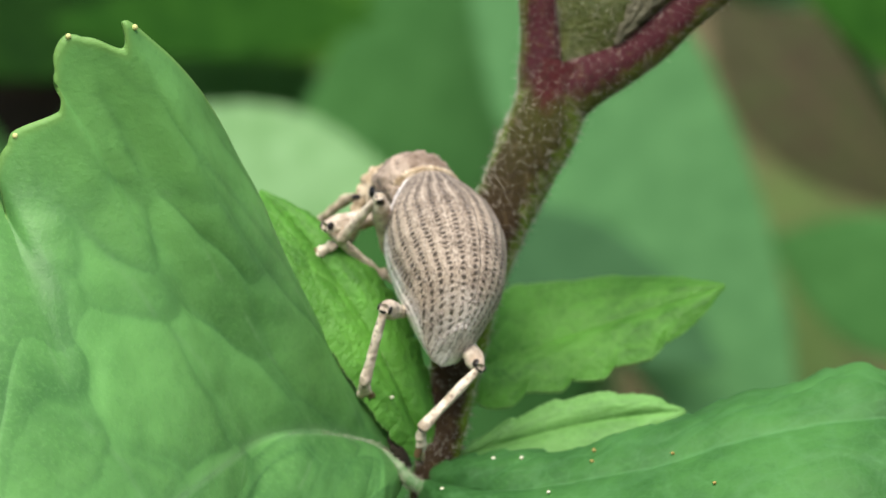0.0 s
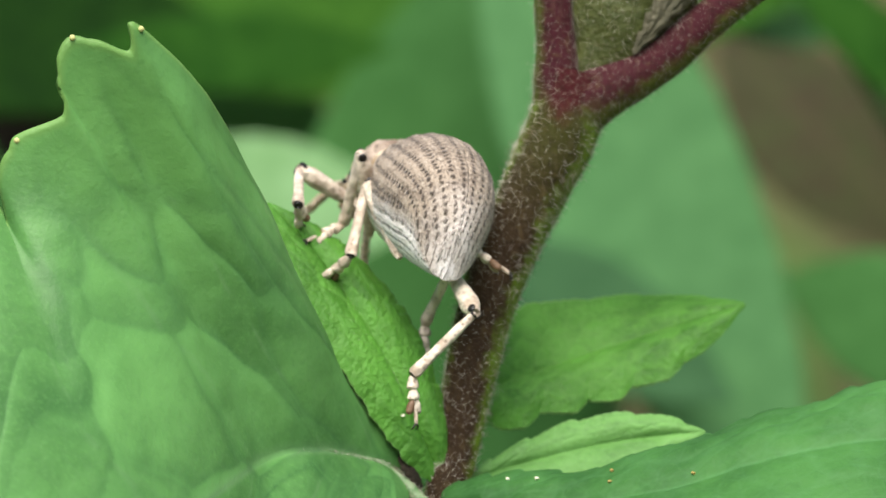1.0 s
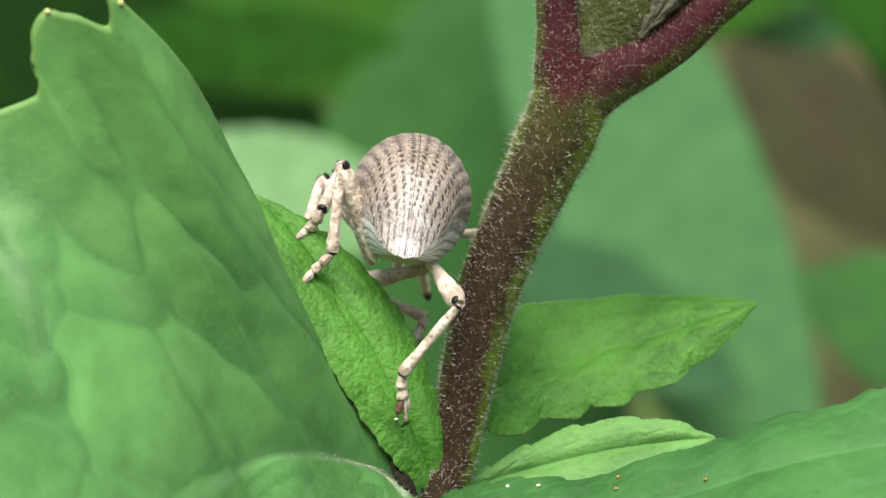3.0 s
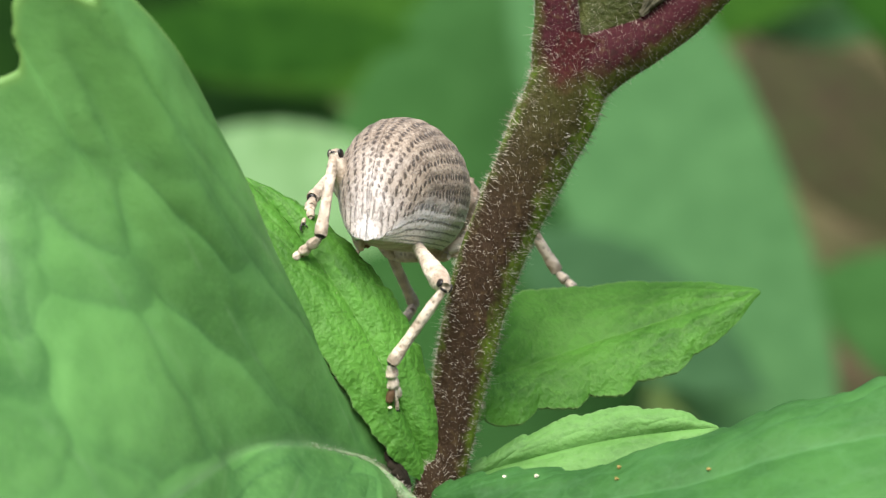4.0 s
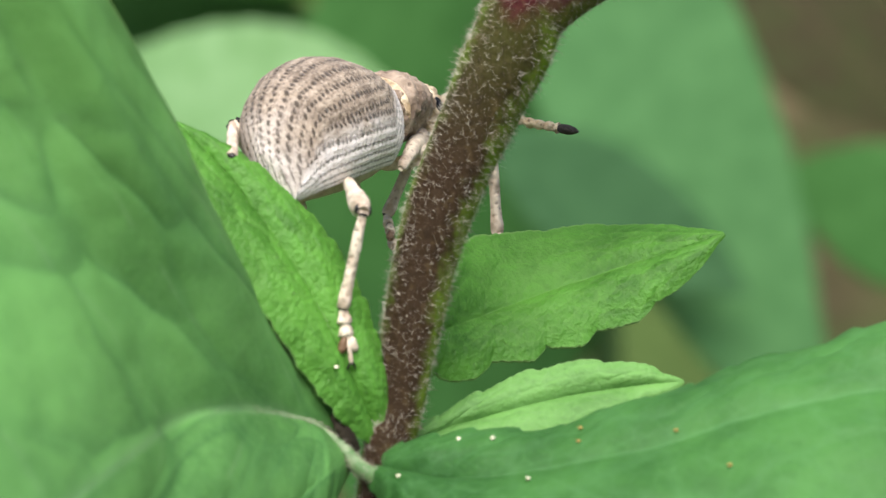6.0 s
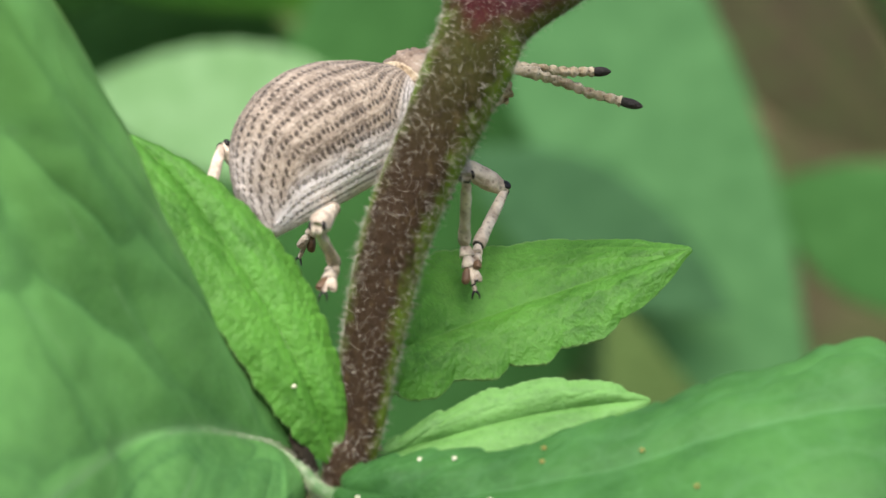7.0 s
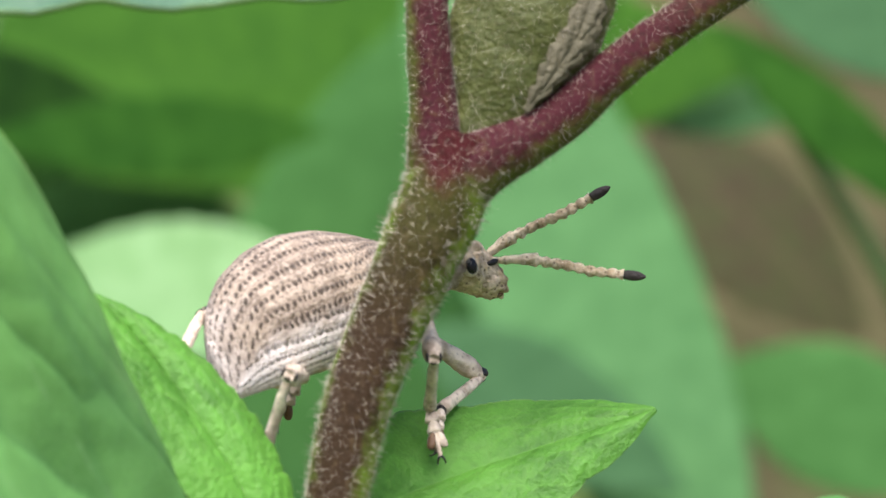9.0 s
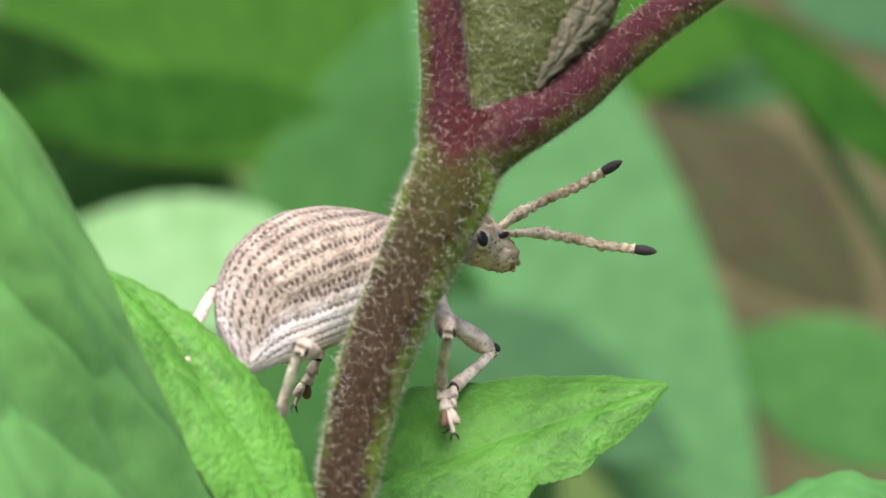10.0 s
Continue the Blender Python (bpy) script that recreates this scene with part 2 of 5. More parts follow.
def tube(points, radii, rings=60, sides=24, flat=1.0, lumps=0.0, freq=1.0, seed=0.0):
    """Vertices, faces and UVs of a round, tapering limb along a curve; u = 0.5 faces -y."""
    verts, faces, uvs = [], [], []
    for i in range(rings):
        t = i / (rings - 1)
        c = spline(points, t)
        d = (spline(points, min(t + 0.01, 1)) - spline(points, max(t - 0.01, 0))).normalized()
        side = d.cross(Vector((0, -1, 0))).normalized()
        front = side.cross(d).normalized()
        if front.y > 0:
            front = -front
        r = scalar(radii, t)
        for j in range(sides + 1):
            a = 2 * math.pi * (j / sides - 0.5)
            way = front * math.cos(a) * flat + side * math.sin(a)
            k = 1.0 + lumps * noise.noise(Vector((c.x * freq + way.x * 2, c.y * freq + way.y * 2 + seed, c.z * freq)))
            verts.append(c + way * r * k)
            uvs.append((j / sides, t))
    w = sides + 1
    for i in range(rings - 1):
        for j in range(sides):
            faces.append((i * w + j, i * w + j + 1, (i + 1) * w + j + 1, (i + 1) * w + j))
    return verts, faces, uvs


def close_ends(verts, faces, uvs, rings, w):
    for i in (0, rings - 1):
        c = sum((verts[i * w + j] for j in range(w - 1)), Vector()) / (w - 1)
        verts.append(c), uvs.append(uvs[i * w])
        k = len(verts) - 1
        for j in range(w - 1):
            a, b = i * w + j, i * w + j + 1
            faces.append((k, b, a) if i == 0 else (k, a, b))


def hairs(roots, low, high, thick, rng, droop=0.3):
    """Thin three-sided cones on roots of (place, normal)."""
    verts, faces = [], []
    for p, n in roots:
        t = (n + Vector((rng.uniform(-1, 1), rng.uniform(-1, 1), rng.uniform(-1, 1))) * droop).normalized()
        a = t.orthogonal().normalized()
        b = t.cross(a)
        k = len(verts)
        for j in range(3):
            ang = 2.094 * j
            verts.append(p + (a * math.cos(ang) + b * math.sin(ang)) * thick - n * 0.02)
        verts.append(p + t * rng.uniform(low, high))
        faces += [(k, k + 1, k + 3), (k + 1, k + 2, k + 3), (k + 2, k, k + 3)]
    return verts, faces


def roots_on(me, count, rng, keep=None):
    """Random places, in millimetres, with normals, spread over a mesh by area."""
    polys = [p for p in me.polygons if keep is None or keep(p.center / MM, p.normal)]
    picks = rng.choices(polys, weights=[p.area for p in polys], k=count)
    out = []
    for p in picks:
        vs = [me.vertices[i].co for i in p.vertices]
        a, b = sorted((rng.random(), rng.random()))
        q = vs[0] * a + vs[1] * (b - a) + vs[2] * (1 - b)
        if len(vs) == 4 and rng.random() < 0.5:
            q = vs[0] * a + vs[2] * (b - a) + vs[3] * (1 - b)
        out.append((q / MM, p.normal.copy()))
    return out


def ball(centre, rx, ry, rz, name, material, parent, label="", segments=16):
    bm = bmesh.new()
    bmesh.ops.create_uvsphere(bm, u_segments=segments, v_segments=segments // 2 + 2, radius=1.0)
    bmesh.ops.transform(bm, matrix=Matrix.Translation(Vector(centre) * MM) @ Matrix.Diagonal((rx * MM, ry * MM, rz * MM, 1)), verts=bm.verts)
    me = bpy.data.meshes.new(name)
    bm.to_mesh(me)
    bm.free()
    me.polygons.foreach_set("use_smooth", [True] * len(me.polygons))
    me.materials.append(material)
    return attach(name, me, parent, label)


def tooth(x):
    """One leaf tooth, 0 to 1: a long rounded rise and a short fall."""
    x = x % 1.0
    return (x / 0.78) ** 0.8 if x < 0.78 else 1 - ((x - 0.78) / 0.22) ** 1.3


def leaf(name, middle, upper, lower, material, parent, label="", teeth=(14, 0.15), veins=(7, 0.3, 0.12), bulge=(0.4, 0.4), n=110, m=26, thick=0.14, rib=0.12, seed=1, ripple=0.12, quilt=0.0, smooth_to=0.0, grid=(9, 4), upper_teeth=1.0, fine=0.0, valley=0.10, taper=(1.5, 1.1, 0.8, 0.5, 0.25)):
    """A leaf between a midrib curve and two margins, in millimetres, with toothed edges, sunk side veins and a raised rib."""
    count, depth = teeth
    nv, slant, sink = veins
    verts, uvs, faces, seams, pillow_lights = [], [], [], [], []
    mid = [spline(middle, i / n) for i in range(n + 1)]
    w = 2 * m + 1
    for i in range(n + 1):
        s = i / n
        ends = []
        for margin, sgn in ((lower, -1), (upper, 1)):
            c = spline(margin, s)
            out = c - mid[i]
            fade = min(1.0, 8 * s, 8 * (1 - s)) * (1.0 if sgn < 0 or s > smooth_to else max(0.12, 1 - 6 * (smooth_to - s)))
            size = 0.6 + 0.6 * noise.noise(Vector((math.floor(s * count) * 3.1, sgn * 5.0, seed)))
            c = c + out.normalized() * depth * (upper_teeth if sgn > 0 else 1.0) * fade * (0.7 + size) * (tooth(s * count + 0.31 * sgn + seed * 0.37) - 0.5)
            c = c + out.normalized() * fine * fade * (tooth(s * 30 + 0.6 * noise.noise(Vector((s * 20, sgn, seed)))) - 0.5)
            ends.append(c)
        tangent = (mid[min(i + 1, n)] - mid[max(i - 1, 0)]).normalized()
        for j in range(w):
            v = (j - m) / m
            end, b = (ends[1], bulge[0]) if v >= 0 else (ends[0], bulge[1])
            across = end - mid[i]
            nrm = tangent.cross(across).normalized() if across.length > 1e-6 else Vector((0, -1, 0))
            if nrm.y > 0:
                nrm = -nrm
            a = abs(v)
            p = mid[i] + across * a
            fade = min(1.0, 6 * s, 6 * (1 - s))
            phase = nv * (s - slant * a**0.9) + 0.18 * noise.noise(p * 0.5 + Vector((seed, 0, 0)))
            cell = abs((phase % 1.0) - 0.5) * 2
            lift = b * math.sin(math.pi * a**0.85) * fade - sink * cell**3 * math.sin(math.pi * min(1, a * 1.02)) * fade
            lift += ripple * noise.noise(p * 0.33 + Vector((7 * seed, 3, 1))) * fade * (0.3 + a) + 0.25 * ripple * noise.noise(p * 1.1 + Vector((seed, 9, 1))) * fade
            seam, pillow_light = 0.0, 0.5
            if quilt:
                spot = Vector((s * grid[0] - 1.2 * a + 0.10 * noise.noise(p * 0.6), v * grid[1] + 0.10 * noise.noise(p * 0.6 + Vector((5, 0, 0))), seed))
                near, cell = noise.voronoi(spot)
                gap = near[1] - near[0]
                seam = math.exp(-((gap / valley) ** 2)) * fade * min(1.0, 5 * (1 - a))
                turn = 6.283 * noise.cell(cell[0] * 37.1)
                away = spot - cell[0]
                # painted light on each pillow: stronger towards its outer edge, with a random part
                pillow_light = 0.5 + (0.62 * away.y * (1 if v > 0 else -1) + 0.3 * (noise.cell(cell[0] * 19.7) - 0.5)) * min(1.0, gap / 0.05) * min(1.0, 4 * (1 - a)) * min(1.0, 4 * s)
                lift += quilt * 0.8 * (away.x * math.cos(turn) + away.y * math.sin(turn)) * min(1.0, gap / 0.16) * fade * min(1.0, 3 * s) * math.sin(math.pi * min(1.0, a + 0.04))
                lift += quilt * (min(gap, 0.45) / 0.45 - 0.6) * fade * min(1.0, (s / 0.35) ** 1.5) * math.sin(math.pi * min(1.0, a + 0.04))
            verts.append(p + nrm * lift)
            uvs.append((s, v)), seams.append(seam), pillow_lights.append(pillow_light)
    for i in range(n):
        for j in range(w - 1):
            faces.append((i * w + j, i * w + j + 1, (i + 1) * w + j + 1, (i + 1) * w + j))
    me = mesh_of("blade", verts, faces, material, uvs)
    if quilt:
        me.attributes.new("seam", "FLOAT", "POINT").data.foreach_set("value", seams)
        me.attributes.new("pillow_light", "FLOAT", "POINT").data.foreach_set("value", pillow_lights)
    ob = attach(name, me, parent, label)
    sol = ob.modifiers.new("thickness", "SOLIDIFY")
    sol.thickness, sol.offset = thick * MM, 0.0
    if rib:
        pts = [verts[i * w + m] for i in range(0, n + 1, 4)]
        tv, tf, tu = tube(pts, [rib * t for t in taper], 60, 10)
        attach("midrib", mesh_of("midrib", tv, tf, RIB, tu), ob, "raised pale midrib of the leaf")
    return ob


def hair_coat(ob, count, low, high, thick, material, seed, label, droop=0.3, keep=None):
    rng = random.Random(seed)
    v, f = hairs(roots_on(ob.data, count, rng, keep), low, high, thick, rng, droop)
    return tagged(attach("hairs", mesh_of("hairs", v, f, material), ob, label), kind="stuff")


# ---- ground ----
def build_ground():
    """One sheet: level below the plant, a bank behind it, then level to the horizon."""
    xs = [-600, -60, -12, -4, -1.5, -0.8, -0.5, -0.3, -0.2, -0.1, -0.05, 0, 0.05, 0.1, 0.15, 0.2, 0.3, 0.5, 0.8, 1.5, 4, 12, 60, 600]
    ys = [-600, -60, -8, -2, -0.6, -0.3, 0, 0.3, 0.6, 0.75, 0.8, 0.85, 0.9, 0.95, 1.0, 1.05, 1.1, 1.15, 1.2, 1.25, 1.3, 1.4, 1.5, 1.7, 3, 12, 60, 600, 3000]
    verts, faces = [], []
    for y in ys:
        for x in xs:
            rise = 1.0 * max(0.0, min(1.0, (y - 0.75) / 0.7))
            verts.append((x, y, -0.13 + rise + (0.02 * noise.noise(Vector((x * 9, y * 9, 0))) if abs(x) < 2 and abs(y) < 2 else 0)))
    w = len(xs)
    for i in range(len(ys) - 1):
        for j in range(w - 1):
            faces.append((i * w + j, i * w + j + 1, (i + 1) * w + j + 1, (i + 1) * w + j))
    ob = attach("ground", mesh_of("ground", verts, faces, SOIL, None, 1.0))
    tagged(ob, "brown soil bank with leaf litter and moss", "ground", kind="structure")


build_ground()


# ---- the plant ----
plant = tagged(new("plant"), "hairy green plant with a brown stem forking into red branches", "plant")

STEM_LINE = [(1.2, 1.0, -130), (0.6, 0.0, -60), (0.3, -1.2, -20), (1.0, -1.3, -6.9), (1.6, -0.8, -4.8), (2.08, -0.3, -1.78), (2.96, 0.3, 2.1), (4.42, 0.8, 5.62), (5.84, 1.0, 8.7), (6.45, 1.1, 10.9)]
STEM_R = [1.5, 1.5, 1.3, 0.75, 0.78, 0.98, 1.15, 1.30, 1.46, 1.3]
sv, sf, su = tube(STEM_LINE, STEM_R, 150, 32, 0.95, 0.05, 0.8)
stem = attach("stem", mesh_of("stem", sv, sf, STEM, su), plant, "brown and green downy stem")
near = lambda c, n: c.z > -7.5
hair_coat(stem, 8200, 0.07, 0.27, 0.0100, HAIR, 11, "short pale hairs on the stem", 0.42, near)
hair_coat(stem, 1400, 0.24, 0.52, 0.0070, HAIR, 32, "longer straight hairs on the stem", 0.35, near)

lv, lf, lu = tube([(5.2, 0.9, 9.0), (5.55, 1.0, 10.6), (5.55, 1.0, 12.2), (5.40, 1.0, 14.0), (5.38, 1.2, 15.63), (5.45, 1.5, 18.0), (5.6, 1.6, 24.0)], [0.6, 0.92, 0.80, 0.74, 0.73, 0.72, 0.66], 70, 24, 1.0, 0.05)
branch_a = attach("branch", mesh_of("branch", lv, lf, BRANCH_UPRIGHT, lu), plant, "dark red downy branch")
hair_coat(branch_a, 5200, 0.05, 0.18, 0.0078, HAIR, 12, "short pale hairs on the branch", 0.55)
hair_coat(branch_a, 420, 0.22, 0.50, 0.0068, HAIR, 36, "longer straight hairs on the branch", 0.35)
rv, rf, ru = tube([(5.0, 0.8, 8.1), (6.2, 0.95, 9.35), (7.28, 1.0, 10.11), (8.98, 1.0, 10.98), (10.16, 1.0, 11.81), (11.31, 1.0, 12.87), (12.47, 1.0, 13.78), (13.64, 1.0, 14.64), (16.4, 1.0, 16.4), (22, 1.2, 19.4)], [0.6, 1.18, 1.14, 0.90, 0.85, 0.80, 0.76, 0.72, 0.68, 0.6], 90, 28, 1.0, 0.05)
branch_b = attach("branch", mesh_of("branch", rv, rf, BRANCH, ru), plant, "dark red downy branch")
hair_coat(branch_b, 7200, 0.05, 0.18, 0.0078, HAIR, 13, "short pale hairs on the branch", 0.55)
hair_coat(branch_b, 560, 0.22, 0.50, 0.0068, HAIR, 33, "longer straight hairs on the branch", 0.35)

bv, bf, bu = tube([(6.75, 1.1, 10.8), (7.6, 1.2, 12.3), (8.2, 1.2, 13.7), (8.8, 1.2, 15.0), (9.4, 1.2, 16.4), (10.0, 1.2, 18.2), (10.5, 1.2, 20.0)], [0.75, 1.62, 2.22, 2.58, 2.55, 1.95, 0.2], 70, 40, 0.6, 0.10, 0.9)
bud = attach("bud", mesh_of("bud", bv, bf, BUD, bu), plant, "olive green woolly leaf bud in the fork")
hair_coat(bud, 3000, 0.12, 0.40, 0.006, HAIR, 14, "woolly pale hairs on the bud", 0.8, lambda c, n: n.y < 0.3)

flap = leaf("flap", [(8.6, 0.3, 11.7), (9.6, 0.05, 13.0), (10.4, -0.05, 14.3), (10.9, 0.0, 15.8), (11.2, 0.2, 17.6)],
    [(8.65, 0.3, 11.65), (9.9, 0.25, 12.8), (10.95, 0.2, 13.9), (11.4, 0.2, 15.4), (11.5, 0.3, 17.6)],
    [(8.55, 0.3, 11.8), (9.2, -0.05, 13.3), (9.9, -0.2, 14.8), (10.35, -0.2, 16.2), (10.8, -0.1, 17.6)],
    BUD_EDGE, bud, "withered greyish flap of the bud", (9, 0.16), (5, 0.35, 0.08), (0.12, 0.12), n=90, m=14, seed=8, rib=0, ripple=0.25, thick=0.08)

leaf_small_left = leaf("leaf", [(1.15, -1.0, -5.6), (0.2, -1.6, -3.4), (-0.7, -1.8, -1.4), (-2.0, -1.6, 0.9), (-3.3, -1.1, 2.7), (-4.7, -0.5, 4.4), (-5.95, 0.1, 5.6)],
    [(1.15, -1.0, -5.6), (1.42, -0.9, -3.5), (0.7, -0.6, -1.0), (-0.4, -0.4, 1.2), (-2.1, -0.2, 3.2), (-4.2, 0.1, 4.8), (-5.95, 0.2, 5.6)],
    [(1.0, -1.3, -5.6), (-0.2, -2.0, -4.68), (-1.28, -2.6, -3.25), (-2.67, -2.9, -1.22), (-4.26, -2.9, 0.8), (-5.51, -2.5, 2.65), (-6.04, -1.4, 4.46), (-5.95, 0.0, 5.55)],
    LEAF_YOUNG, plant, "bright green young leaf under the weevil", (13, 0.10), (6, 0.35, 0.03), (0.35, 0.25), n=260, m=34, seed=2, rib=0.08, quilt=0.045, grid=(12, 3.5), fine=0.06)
hair_coat(leaf_small_left, 5200, 0.03, 0.10, 0.020, HAIR_LEAF, 15, "tiny pale hairs on the leaf", 0.4)

leaf_right = leaf("leaf", [(2.0, 1.2, -2.0), (3.65, 3.43, -1.53), (5.52, 4.8, -0.93), (7.51, 5.3, -0.25), (9.6, 5.5, 0.45), (11.64, 5.4, 1.11), (13.58, 5.3, 1.75)],
    [(2.0, 1.6, -1.3), (3.3, 4.43, 0.72), (4.65, 6.2, 1.67), (6.74, 6.9, 1.83), (8.88, 7.1, 2.13), (11.69, 6.3, 2.05), (13.58, 5.3, 1.78)],
    [(2.0, 1.0, -2.4), (3.25, 2.43, -3.41), (5.41, 3.5, -2.82), (7.3, 3.9, -2.36), (9.14, 4.3, -1.75), (11.34, 4.6, -0.62), (13.58, 5.3, 1.68)],
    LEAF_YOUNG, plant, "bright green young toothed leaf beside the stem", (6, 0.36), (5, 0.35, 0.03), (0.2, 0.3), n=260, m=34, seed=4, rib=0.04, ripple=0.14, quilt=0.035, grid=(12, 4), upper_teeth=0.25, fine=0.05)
hair_coat(leaf_right, 3800, 0.03, 0.09, 0.019, HAIR_LEAF, 16, "tiny pale hairs on the leaf", 0.4)

leaf_low = leaf("leaf", [(1.0, 0.0, -5.9), (2.6, 0.7, -5.3), (4.2, 1.0, -4.78), (7.2, 1.0, -4.0), (9.6, 1.0, -3.6), (11.6, 1.0, -3.4)],
    [(1.0, 0.0, -5.9), (2.8, 0.9, -4.75), (4.6, 1.3, -3.75), (6.9, 1.4, -2.9), (9.6, 1.2, -2.75), (11.6, 1.0, -3.38)],
    [(1.0, 0.0, -6.0), (2.7, 0.2, -5.8), (4.6, 0.0, -5.6), (7.2, 0.0, -5.3), (9.8, 0.3, -4.7), (11.6, 1.0, -3.42)],
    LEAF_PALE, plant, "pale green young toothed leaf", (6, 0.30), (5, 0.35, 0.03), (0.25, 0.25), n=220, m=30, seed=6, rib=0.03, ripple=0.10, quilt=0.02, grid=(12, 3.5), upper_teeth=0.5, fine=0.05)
hair_coat(leaf_low, 2600, 0.03, 0.10, 0.016, HAIR_LEAF, 17, "tiny pale hairs on the leaf", 0.4)

leaf_big_right = leaf("leaf", [(0.5, -1.2, -6.0), (2.4, -3.0, -6.4), (5.0, -4.6, -6.3), (9.5, -6.0, -5.4), (14.07, -6.6, -4.05), (18.7, -6.6, -3.3), (24.0, -6.0, -3.4)],
    [(0.6, -1.2, -5.8), (3.15, -2.0, -4.95), (6.98, -2.5, -4.65), (10.78, -3.0, -3.5), (14.6, -3.2, -2.35), (18.4, -3.5, -1.4), (24.0, -5.8, -3.3)],
    [(0.4, -1.4, -6.3), (1.8, -5.0, -8.0), (4.5, -8.0, -9.3), (9.0, -10.5, -9.9), (14.5, -11.5, -9.2), (19.7, -10.0, -7.6), (24.0, -6.0, -3.5)],
    LEAF_RIGHT, plant, "large dark green leaf with specks of pollen", (16, 0.22), (7, 0.3, 0.06), (0.5, 0.8), n=150, m=40, seed=3, rib=0.05, ripple=0.3, quilt=0.08, grid=(12, 3))

BIG_UPPER = [(0.25, -1.10, -5.60), (-1.96, -2.00, -2.23), (-4.77, -3.62, 1.89), (-6.81, -8.17, 7.76), (-9.73, -13.05, 11.40), (-10.14, -13.20, 10.52), (-12.14, -13.60, 11.02), (-12.75, -13.40, 9.56), (-12.51, -13.10, 8.35), (-14.21, -12.95, 7.36), (-14.72, -12.80, 6.16), (-14.39, -12.70, 4.45), (-15.02, -13.40, 3.86), (-14.17, -23.80, -10.56)]
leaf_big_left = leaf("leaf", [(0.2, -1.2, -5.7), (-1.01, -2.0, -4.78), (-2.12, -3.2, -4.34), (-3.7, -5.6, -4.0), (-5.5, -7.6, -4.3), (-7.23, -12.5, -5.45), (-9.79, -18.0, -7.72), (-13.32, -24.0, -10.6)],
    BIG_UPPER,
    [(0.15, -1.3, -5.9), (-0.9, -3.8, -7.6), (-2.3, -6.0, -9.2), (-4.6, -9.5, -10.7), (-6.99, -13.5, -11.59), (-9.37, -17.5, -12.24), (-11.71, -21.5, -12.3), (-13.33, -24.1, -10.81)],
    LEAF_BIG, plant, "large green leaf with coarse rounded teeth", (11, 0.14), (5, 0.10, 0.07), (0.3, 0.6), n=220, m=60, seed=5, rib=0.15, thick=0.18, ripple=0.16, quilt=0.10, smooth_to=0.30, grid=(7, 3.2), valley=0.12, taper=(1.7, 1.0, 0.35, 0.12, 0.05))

hair_coat(leaf_big_left.children[0], 1500, 0.05, 0.17, 0.0075, HAIR, 21, "short pale hairs on the midrib", 0.8, lambda c, n: c.x > -4.5)
kv, kf, ku = tube([(-1.27, -2.0, -4.73), (-0.38, -2.1, -5.3), (0.41, -2.3, -6.16), (1.49, -2.4, -6.67), (3.26, -2.6, -7.28)], [0.14, 0.21, 0.28, 0.23, 0.10], 50, 14, 0.8, 0.12, 2.0)
stalk_joint = attach("leaf_stalk", mesh_of("leaf_stalk", kv, kf, RIB, ku), plant, "pale downy stalk where the leaves meet")
hair_coat(stalk_joint, 1500, 0.06, 0.24, 0.0075, HAIR, 20, "short pale hairs on the stalk", 0.7)

scale = leaf("withered_scale", [(0.30, -1.9, -5.55), (0.05, -2.0, -5.15), (-0.25, -2.05, -4.75), (-0.60, -2.0, -4.30)],
    [(0.38, -1.8, -5.50), (0.25, -1.8, -5.0), (0.0, -1.85, -4.55), (-0.58, -1.95, -4.26)],
    [(0.22, -2.0, -5.60), (-0.12, -2.2, -5.25), (-0.42, -2.25, -4.85), (-0.62, -2.05, -4.34)],
    LEAF_UMBER, plant, "tiny withered brown scale at the leaf joint", (5, 0.08), (3, 0.3, 0.02), (0.1, 0.1), n=40, m=8, seed=12, rib=0, ripple=0.2, thick=0.06)
for s in (0.308, 0.462, 0.692, 0.923):
    tip = spline(BIG_UPPER, s)
    ball(tip + (Vector((-8, -9, 3)) - tip).normalized() * 0.10 + Vector((0, -0.10, 0)), 0.115, 0.10, 0.115, "tooth_tip", TIP, leaf_big_left, "pale yellow gland at a tooth's tip", 10)


# ---- plants behind ----
def far_leaf(parent, base, tip, width, facing, material, label, seed, sag=0.0, teeth=(9, 0.4)):
    """A broad leaf of a plant behind: base, tip and width in millimetres; facing: the way its width runs."""
    a, b, f = Vector(base), Vector(tip), Vector(facing).normalized()
    steps = [0, 0.17, 0.34, 0.5, 0.67, 0.84, 1]
    wide = [0.06, 0.62, 0.95, 1.0, 0.85, 0.5, 0.02]
    down = Vector((0, -1, 0)) * sag
    mid = [a.lerp(b, s) + down * math.sin(math.pi * s) for s in steps]
    up = [p + f * width * 0.5 * k for p, k in zip(mid, wide)]
    lo = [p - f * width * 0.5 * k for p, k in zip(mid, wide)]
    return leaf("leaf", mid, up, lo, material, parent, label, teeth, (7, 0.3, 0.0), (0.0, 0.0), n=60, m=14, thick=0.3, rib=0, seed=seed, ripple=0.5)


def far_stem(parent, points, r):
    v, f, u = tube(points, [r, r * 0.8, r * 0.6], 30, 10)
    return attach("stem", mesh_of("stem", v, f, plain_green, u), parent)


plain_green = plain_material("green_stalk", (0.05, 0.12, 0.03), (0.09, 0.18, 0.05), 600, 0.5)

